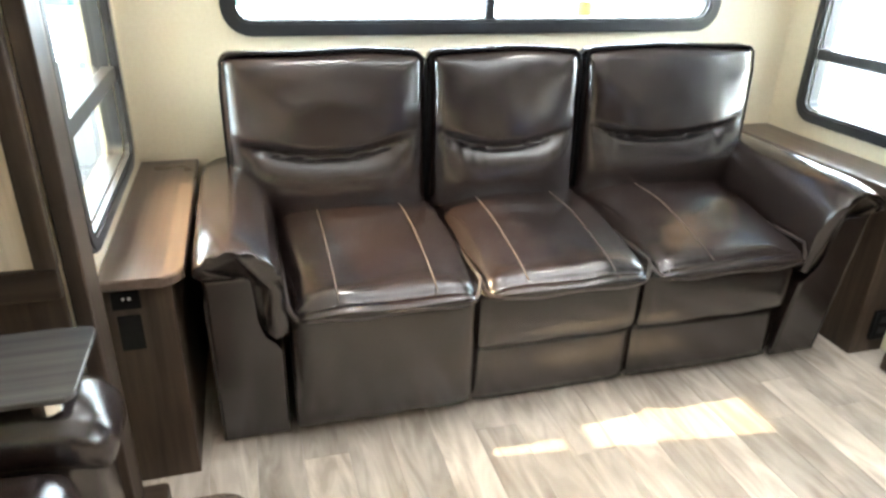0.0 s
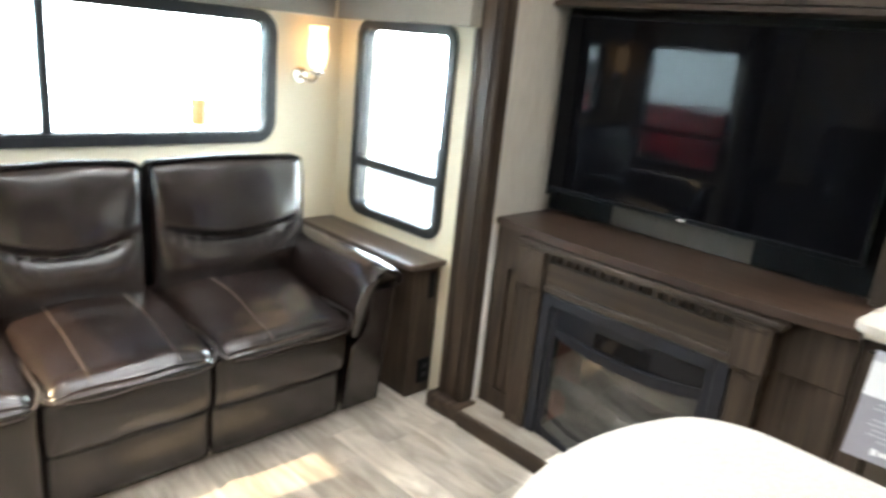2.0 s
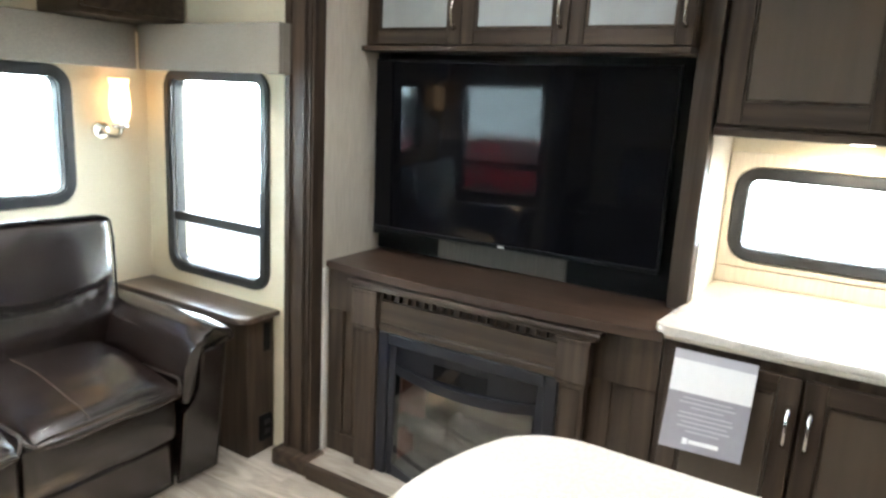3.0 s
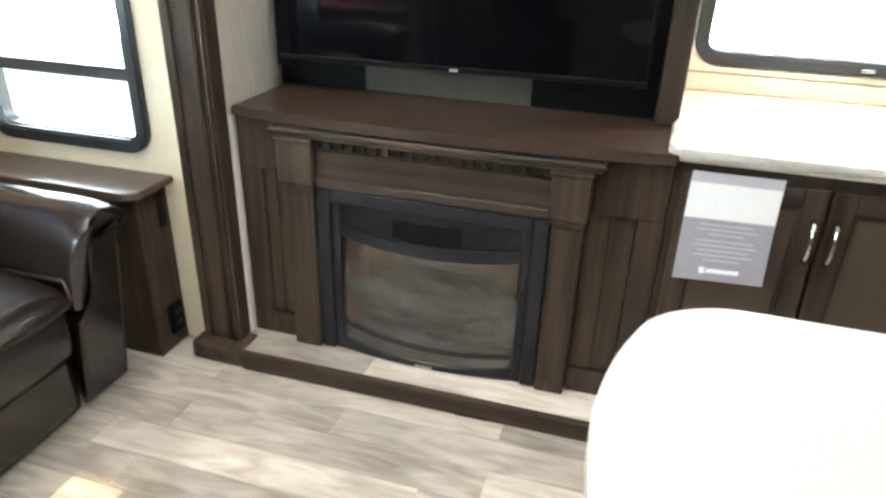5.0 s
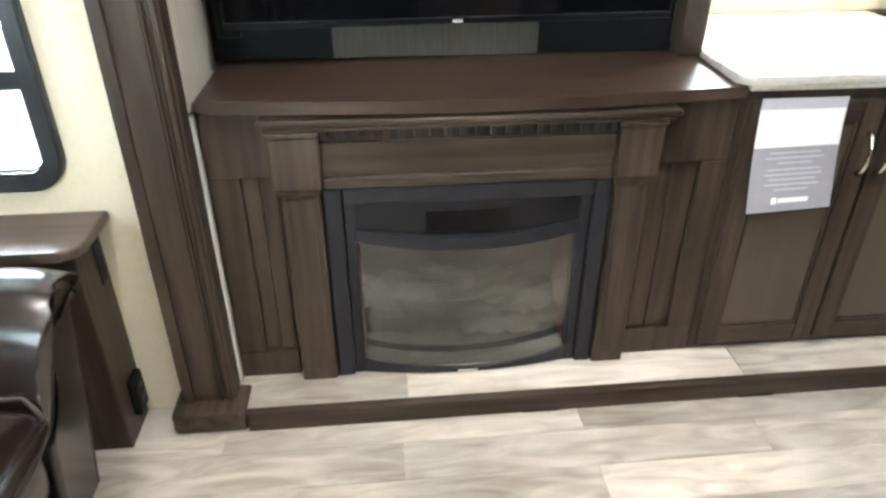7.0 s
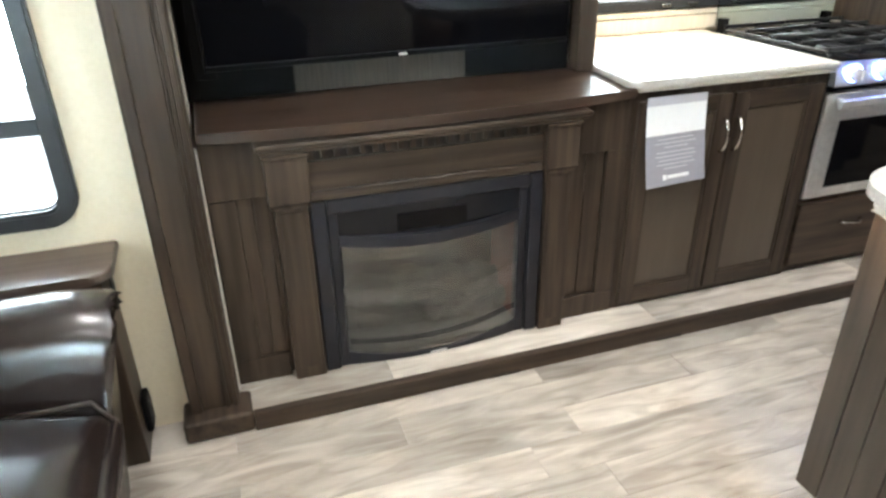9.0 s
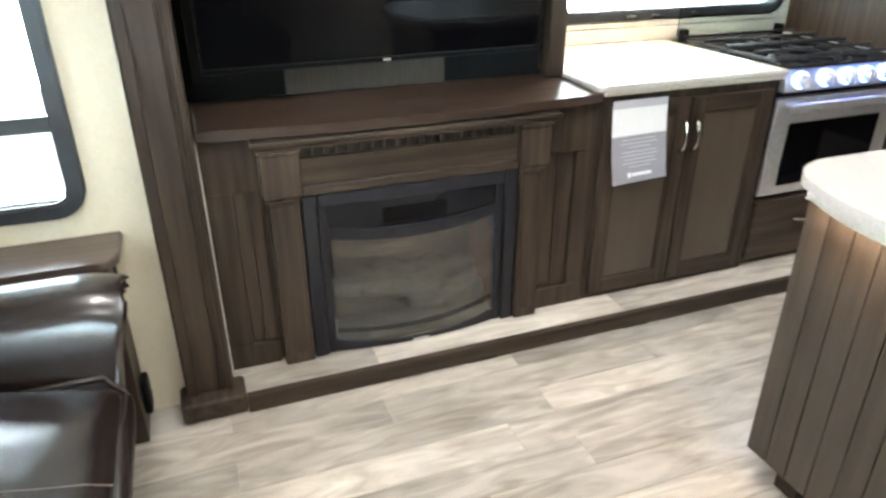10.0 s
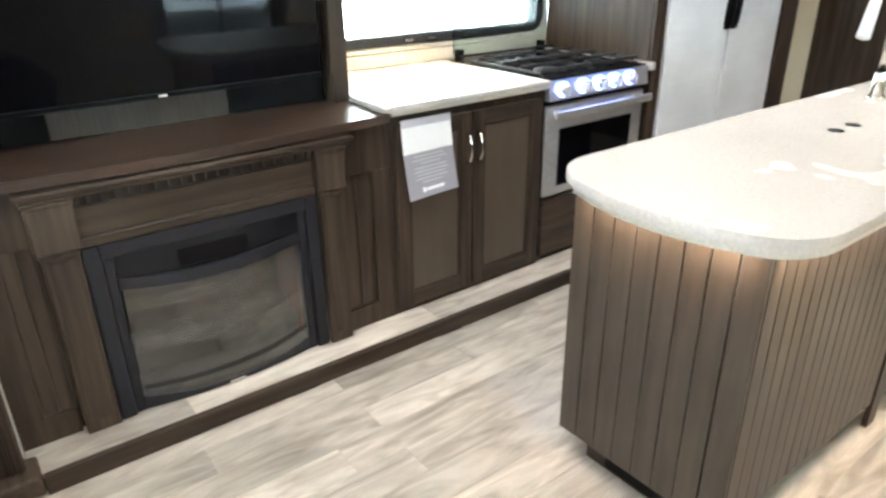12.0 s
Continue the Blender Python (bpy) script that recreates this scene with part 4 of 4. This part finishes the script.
area_lamp("under_cabinet_lamp", (2.55, -0.15, 1.365), (2.55, -0.15, 0), 0.06, 0.06, 3.4, (1.0, 0.85, 0.62))


# ---------------------------------------------------------------- printed sheet on the door
def sheet_point(u, v, off=0.0):
    """u across (0 north), v down, 0..1; the sheet hangs from the counter edge and swings out at its foot."""
    x = 2.0725 - 0.052 * v ** 1.5 - off
    return (x, 0.198 - 0.213 * u + 0.004 * v, 0.800 - 0.272 * v + 0.010 * u * v)


def sheet_patch(u0, u1, v0, v1, off, thick=0.0003, n=8):
    bm = bmesh.new()
    rows = []
    for i in range(n + 1):
        v = v0 + (v1 - v0) * i / n
        rows.append([bm.verts.new(sheet_point(u, v, o)) for u, o in ((u0, off), (u1, off), (u1, off - thick), (u0, off - thick))])
    for a, b in zip(rows, rows[1:]):
        for j in range(4):
            bm.faces.new((a[j], a[(j + 1) % 4], b[(j + 1) % 4], b[j]))
    bm.faces.new(rows[0])
    bm.faces.new(rows[-1][::-1])
    return bm


pp = thing("printed_notice", "grey and white printed notice hanging on a cabinet door", "notice", (2.07, 0.09, 0.53))
part("sheet", sheet_patch(0, 1, 0, 1, 0.0, 0.0006, 12), paper_grey, pp, "grey lower part of the sheet")
part("white_band", sheet_patch(0.002, 0.998, 0.10, 0.43, 0.0007, 0.0004), paper_white, pp, "white band")
part("top_band", sheet_patch(0.002, 0.998, 0.002, 0.10, 0.0007, 0.0004), paper_lilac, pp, "pale grey top band")
for i, (a, b) in enumerate(((0.20, 0.80), (0.16, 0.84), (0.30, 0.70), (0.18, 0.82), (0.16, 0.84), (0.22, 0.78), (0.18, 0.82), (0.30, 0.70))):
    v0 = 0.475 + 0.045 * i + (0.012 if i > 2 else 0)
    part("text_bar", sheet_patch(a, b, v0, v0 + 0.011, 0.0007, 0.0004, 2), paper_lilac, pp, "unreadable line of pale print")
part("logo_shape", sheet_patch(0.36, 0.72, 0.885, 0.925, 0.0007, 0.0004, 2), paper_white, pp, "white logo shape")
part("logo_dot", sheet_patch(0.28, 0.345, 0.875, 0.935, 0.0007, 0.0004, 2), paper_white, pp, "white logo mark")

# ---------------------------------------------------------------- stove
st = thing("gas_stove", "stainless gas range with blue-lit knobs and glass lid", "stove", (2.4, -0.82, 0.06))
SY0, SY1 = -1.122, -0.512
block("body", (2.115, XS - 0.03, SY0, SY1, 0.35, 0.840), black_plastic, st, bev=0.003)
block("cooktop", (2.085, XS - 0.03, SY0, SY1, 0.8405, 0.853), black_gloss, st, "black glossy cooktop", bev=0.004)
bm = bmesh.new()
prof = [(2.070, 0.768), (2.083, 0.846), (2.114, 0.846), (2.114, 0.768)]
a = [bm.verts.new((x, SY0, z)) for x, z in prof]
b = [bm.verts.new((x, SY1, z)) for x, z in prof]
for j in range(4):
    bm.faces.new((a[j], a[(j + 1) % 4], b[(j + 1) % 4], b[j]))
bm.faces.new(a[::-1])
bm.faces.new(b)
part("control_panel", bm, steel, st, "brushed steel control panel")
for y in (-0.585, -0.704, -0.805, -0.898, -0.998):
    bm = bmesh.new()
    tube(bm, [(2.0755, y, 0.808), (2.068, y, 0.8075)], 0.029, 20)
    kn = part("knob_ring", bm, blue_glow, st, "blue glowing ring")
    bm = bmesh.new()
    tube(bm, [(2.0685, y, 0.808), (2.050, y, 0.806), (2.040, y, 0.805)], [0.0235, 0.0225, 0.019], 20)
    part("knob", bm, knob_mat, kn, "polished steel knob")
    block("grip", (2.031, 2.0395, y - 0.0045, y + 0.0045, 0.788, 0.822), knob_mat, kn, bev=0.002)
od = block("oven_door", (2.088, 2.114, SY0, SY1, 0.362, 0.742), steel, st, "stainless oven door", bev=0.006)
block("oven_window", (2.084, 2.0875, -1.045, -0.590, 0.40, 0.645), black_gloss, od, "dark oven window", bev=0.002)
bm = bmesh.new()
box(bm, 2.030, 2.052, SY0 + 0.006, SY1 - 0.006, 0.700, 0.732, bev=0.008, seg=3)
part("oven_handle", bm, steel, od)
for y in (SY0 + 0.04, SY1 - 0.06):
    block("handle_stand", (2.053, 2.0875, y, y + 0.02, 0.706, 0.726), steel, od, bev=0.003)
block("side_gap", (2.098, 2.12, -0.511, -0.503, 0.35, 0.84), black_plastic, st, bev=0)
for gy in (-0.965, -0.665):
    bm = bmesh.new()
    y0, y1 = gy - 0.145, gy + 0.145
    for x in (2.13, 2.25, 2.37, 2.40, 2.52, 2.64):
        box(bm, x, x + 0.012, y0, y1, 0.872, 0.884, bev=0.002)
    for y in (y0, gy - 0.006, y1 - 0.012):
        box(bm, 2.1425, 2.64, y, y + 0.012, 0.8605, 0.8715, bev=0.002)
    for x in (2.13, 2.38, 2.64):
        for y in (y0, y1 - 0.012):
            box(bm, x, x + 0.012, y, y + 0.012, 0.8535, 0.860, bev=0)
    part("grate", bm, iron, st, "black cast iron grate")
for bx, by in ((2.25, -0.66), (2.25, -0.97), (2.53, -0.82)):
    bm = bmesh.new()
    spin(bm, [(0.055, 0.0), (0.05, 0.006), (0.034, 0.007), (0.033, 0.014), (0.001, 0.015)], (bx, by, 0.8535), 22)
    part("burner", bm, iron, st, smooth=False)
lid = block("glass_lid", (2.700, 2.706, SY0 + 0.01, SY1 - 0.01, 0.875, 1.12), lid_glass, st, "raised tinted glass lid", bev=0.001)
lid.visible_shadow = False
for y in (SY0 + 0.03, SY1 - 0.06):
    block("hinge", (2.685, 2.722, y, y + 0.03, 0.8535, 0.90), black_plastic, st, bev=0.003)
bd = thing("drawer_unit", "taupe wooden drawer below the oven", "drawer", (2.4, -0.82, 0.06))
block("body", (2.11, XS - 0.03, -1.163, -0.503, 0.0605, 0.345), wood_v, bd, bev=0.002)
dr = block("drawer_front", (2.088, 2.1095, -1.10, -0.515, 0.092, 0.338), wood_h, bd, bev=0.004)
handle(dr, 2.088, -0.765, 0.245, 0.345, horizontal=True)

# ---------------------------------------------------------------- refrigerator and surround
fs = thing("fridge_surround", "dark taupe wooden panels round the refrigerator", "cabinet", (2.4, -1.75, 0.06))
block("side_panel", (2.115, XS - 0.002, -1.20, -1.166, 0.0605, CEIL - 0.003), wood_v, fs, bev=0.002)
block("front_stile", (2.095, 2.1145, -1.235, -1.166, 0.0605, CEIL - 0.003), wood_v, fs, bev=0.003)
block("far_stile", (2.095, 2.14, -2.385, -2.235, 0.0605, CEIL - 0.003), wood_v, fs, bev=0.003)
block("toe_board", (2.12, 2.15, -2.234, -1.236, 0.0605, 0.12), black_plastic, fs, bev=0)
rf = thing("refrigerator", "pale steel two-door refrigerator with black handles", "refrigerator", (2.4, -1.74, 0.12))
block("body", (2.150, XS - 0.002, -2.225, -1.245, 0.122, 1.95), black_plastic, rf, bev=0.004)
for y0, y1, hy in ((-1.742, -1.262, -1.725), (-2.215, -1.756, -1.775)):
    d = block("door", (2.098, 2.149, y0, y1, 0.13, 1.94), fridge_mat, rf, bev=0.008, seg=3)
    bm = bmesh.new()
    soft(bm, (2.078, hy, 1.22), (0.018, 0.026, 0.27), 0.017, (5, 5, 12), lambda u, v, w, p: p + Vector((0.016 * w * w, 0, 0)))
    part("handle", bm, black_plastic, d, "black handle", smooth=True)
block("wall_return", (2.10, 2.14, YS + 0.001, -2.386, 0.061, CEIL - 0.003), wall_paint, None, "cream wall strip beside the refrigerator", bev=0)
structure(bpy.data.objects["wall_return"])

# ---------------------------------------------------------------- island
IX0, IX1, IY0, IY1 = 0.740, 1.240, -0.545, 0.246
isl = thing("kitchen_island", "grey-brown beadboard kitchen island", "kitchen island", (0.99, -0.7, 0))
bm = bmesh.new()
box(bm, IX0 + 0.012, IX1 - 0.012, -1.79, IY1 - 0.012, 0.088, 0.802, bev=0)
part("core", bm, groove_and_shade, isl, "dark grooves between the boards")
block("kick", (IX0 + 0.07, IX1 - 0.07, -1.76, IY1 - 0.045, 0.0, 0.0875), wood_x, isl, "recessed dark kick board", bev=0.003)
block("kick_vent", (0.86, 1.10, IY1 - 0.0448, IY1 - 0.042, 0.012, 0.068), black_plastic, isl, "black vent in the kick board", bev=0)
n = 8
w = (IX1 - IX0) / n
for k in range(n):
    block("board", (IX0 + k * w + 0.0012, IX0 + (k + 1) * w - 0.0012, IY1 - 0.0118, IY1, 0.086, 0.8015), bead_wood, isl, bev=0.0022)
n = 16
w = (IY1 - 0.0125 - IY0) / n
for k in range(n):
    block("board", (IX0, IX0 + 0.0118, IY0 + k * w + 0.0012, IY0 + (k + 1) * w - 0.0012, 0.086, 0.8015), bead_wood, isl, bev=0.0022)
block("corner_post", (IX0 - 0.006, IX0 + 0.0118, IY0 - 0.055, IY0 - 0.001, 0.0, 0.8015), wood_v, isl, bev=0.003)
block("cabinet_front", (IX0 + 0.002, IX0 + 0.0118, -1.788, IY0 - 0.056, 0.086, 0.8015), wood_v, isl, bev=0.002)
n = 20
w = (IY1 - 0.0125 + 1.78) / n
for k in range(n):
    block("cabinet_side_board", (IX1 - 0.0118, IX1, -1.78 + k * w + 0.0005, -1.78 + (k + 1) * w - 0.0005, 0.086, 0.8015), wood_v, isl, bev=0.001)

it = thing("island_countertop", "white speckled stone island top with curved end", "countertop", (0.97, -0.7, 0.803))


def island_outline(m):
    x0, x1, y0 = 0.655 + m, 1.292 - m, -1.85 + m
    pts = [(x1, y0)]
    for t in list(np.sin(np.linspace(1.5708, 0.85, 12))) + list(np.linspace(0.70, -0.70, 13)) + list(np.sin(np.linspace(-0.85, -1.5708, 12))):
        q = max(0.0, abs(t) - 0.74) / 0.26
        y = 0.262 - m + 0.092 * (1 - t * t) - 0.095 * (1 - math.sqrt(max(0.0, 1 - q * q)))
        pts.append(((x0 + x1) / 2 + (x1 - x0) / 2 * t, y))
    pts.append((x0, y0))
    return pts


bm = bmesh.new()
slab(bm, island_outline(0.0), 0.828, 0.851, 0.009)
part("slab", bm, quartz, it)
bm = bmesh.new()
slab(bm, island_outline(0.014), 0.8025, 0.8275, 0.008)
part("edge_band", bm, quartz_edge, it, "pale stone lower edge")
for y in (-0.563, -0.666):
    bm = bmesh.new()
    spin(bm, [(0.021, 0.0), (0.020, 0.002), (0.015, 0.0022), (0.001, 0.0018)], (1.016, y, 0.8512), 20)
    part("hole_cover", bm, charcoal, it, "small round dark grey cover")
rl = thing("led_strip", "warm light strip under the island top", "light strip", (0.98, 0.2, 0.79))
for b, lamp in (((IX0 + 0.02, IX1 - 0.02, IY1 + 0.028, IY1 + 0.038), (0.45, 0.008, (0.987, IY1 + 0.033))), ((IX0 - 0.038, IX0 - 0.028, IY0 + 0.02, IY1 - 0.02), (0.008, 0.93, (IX0 - 0.033, -0.25)))):
    block("strip", (*b, 0.7992, 0.8022), trim_white, rl, bev=0.0008)
    area_lamp("strip_lamp", (*lamp[2], 0.7985), (*lamp[2], 0), lamp[0], lamp[1], 1.25 * max(lamp[0], lamp[1]) / 0.45, (1.0, 0.76, 0.54))

fa = thing("kitchen_faucet", "tall satin nickel pull-down kitchen faucet", "faucet", (1.02, -1.05, 0.8512))
bm = bmesh.new()
spin(bm, [(0.001, 0), (0.032, 0), (0.030, 0.012), (0.020, 0.02), (0.018, 0.09)], (1.13, -1.08, 0.8512))
part("base", bm, chrome, fa, smooth=True)
bm = bmesh.new()
tube(bm, [(1.13, -1.08, 0.93), (1.13, -1.08, 1.18)] + [(1.13 - 0.008 * (1 - math.cos(a)), -1.08 + 0.10 * (1 - math.cos(a)), 1.18 + 0.10 * math.sin(a)) for a in np.linspace(0.3, 2.75, 10)], 0.012, 12)
part("spout", bm, chrome, fa, smooth=True)
bm = bmesh.new()
tube(bm, [(1.115, -0.888, 1.225), (1.108, -0.850, 1.150), (1.100, -0.806, 1.075)], [0.014, 0.017, 0.020], 14)
part("spray_head", bm, knob_mat, fa, "pale nickel spray head", smooth=True)

# ---------------------------------------------------------------- recliner slide
wp = thing("slide_wall_panel", "whitewashed plank panel framed in dark wood", "wall panel", (-0.6, 1.47, 0.0))
block("plank_inset", (-0.98, -0.345, 1.474, 1.482, 0.705, 1.55), pale_plank, wp, "pale whitewashed inset", bev=0)
for b in ((-1.05, -0.31, 0.645, 0.7045), (-1.05, -0.31, 1.551, 1.60)):
    block("rail", (b[0], b[1], 1.462, 1.488, b[2], b[3]), wood_x, wp, bev=0.003)
for b in ((-0.3445, -0.308), (-1.05, -0.981)):
    block("stile", (b[0], b[1], 1.462, 1.488, 0.705, 1.5505), wood_v, wp, bev=0.003)
for k in range(6):
    x = -1.05 + k * 0.1235
    block("lower_board", (x + 0.001, x + 0.1225, 1.474, 1.488, 0.0, 0.6445), wood_v, wp, bev=0.002)

mt = thing("floor_mat", "small brown-grey carpet mat on the plank floor", "mat", (-0.10, 1.30, 0.0))
bm = bmesh.new()
slab(bm, rounded(-0.235, -0.045, 0.80, 1.590, 0.06, 8), 0.0005, 0.011, 0.004)
part("carpet_pad", bm, carpet, mt)

rc = thing("recliner", "dark brown glossy leather recliner seat", "recliner", (-0.65, 1.0, 0))
bm = bmesh.new()
soft(bm, (-0.62, 0.97, 0.24), (0.34, 0.22, 0.20), 0.04, (8, 8, 6))
part("base", bm, leather, rc, smooth=True)
bm = bmesh.new()
soft(bm, (-0.60, 0.97, 0.455), (0.34, 0.22, 0.055), 0.045, (14, 12, 6), lambda u, v, w, p: p + Vector((0, 0, 0.02 * (1 - u ** 4) * (1 - v ** 4) * (w > 0))))
part("seat_cushion", bm, leather, rc, smooth=True)
bm = bmesh.new()
soft(bm, (-1.00, 0.97, 0.72), (0.10, 0.24, 0.30), 0.07, (8, 12, 14), lambda u, v, w, p: p + Vector((0.04 * (1 - v ** 4) * (u > 0) - 0.06 * w, 0, 0)))
part("backrest", bm, leather, rc, smooth=True)
for y in (0.665, 1.29):
    bm = bmesh.new()
    soft(bm, (-0.60, y, 0.26), (0.35, 0.075, 0.24), 0.03, (8, 6, 8))
    arm = part("arm_body", bm, leather, rc, smooth=True)
    bm = bmesh.new()
    soft(bm, (-0.59, y, 0.515), (0.375, 0.088, 0.055), 0.05, (18, 8, 6), lambda u, v, w, p: p + Vector((0, 0, 0.012 * (1 - v * v) * (w > 0) - 0.03 * max(0, u) ** 6)))
    part("arm_pad", bm, leather, arm, smooth=True)
tt = thing("swivel_table", "grey swivel tray table over the recliner arm", "tray table", (-0.42, 1.29, 0.58))
bm = bmesh.new()
slab(bm, rounded(-0.62, -0.248, 1.190, 1.402, 0.02, 4), 0.610, 0.622, 0.003)
part("top", bm, table_grey, tt, "grey laminate tray top")
bm = bmesh.new()
tube(bm, [(-0.30, 1.235, 0.575), (-0.30, 1.235, 0.6095)], 0.022, 18)
part("pivot", bm, chrome, tt, "chrome pivot", smooth=False)

# ---------------------------------------------------------------- floor planks
plank_shapes = {}


def plank(parent, x0, x1, y0, y1, z):
    """A thin vinyl plank with a tiny chamfer; planks of one size share a mesh."""
    key = (round(x1 - x0, 3), round(y1 - y0, 3))
    if key not in plank_shapes:
        hx, hy, c = key[0] / 2 - 0.0005, key[1] / 2 - 0.0004, 0.0006
        me = bpy.data.meshes.new("plank")
        vs = [(sx * hx, sy * hy, -0.002) for sx, sy in ((-1, -1), (1, -1), (1, 1), (-1, 1))] + [(sx * (hx - c), sy * (hy - c), 0.0) for sx, sy in ((-1, -1), (1, -1), (1, 1), (-1, 1))]
        me.from_pydata(vs, [], [(4, 5, 6, 7)] + [(i, (i + 1) % 4, 4 + (i + 1) % 4, 4 + i) for i in range(4)])
        me.materials.append(plank_mat)
        plank_shapes[key] = me
    ob = new("plank", plank_shapes[key])
    ob.location = ((x0 + x1) / 2, (y0 + y1) / 2, z)
    ob.parent = parent
    return ob


random.seed(11)
PW, PL = 0.118, 0.92
x, row = -1.2, 0
while x < 1.944:
    x2 = min(x + PW, 1.944)
    y = -2.62 - random.choice((0.0, 0.31, 0.62, 0.15, 0.47))
    while y < 2.5:
        a, b = max(y, -2.62), min(y + PL, 2.5)
        if b - a > 0.02:
            plank(floor, x, x2, a, b, 0.0)
        y += PL
    x, row = x2, row + 1
y = 1.49
for L in (0.45, 0.92, 0.92, 0.92, 0.9):
    plank(slide_floor, 1.967, 2.11, y - L, y, 0.0592)
    y -= L
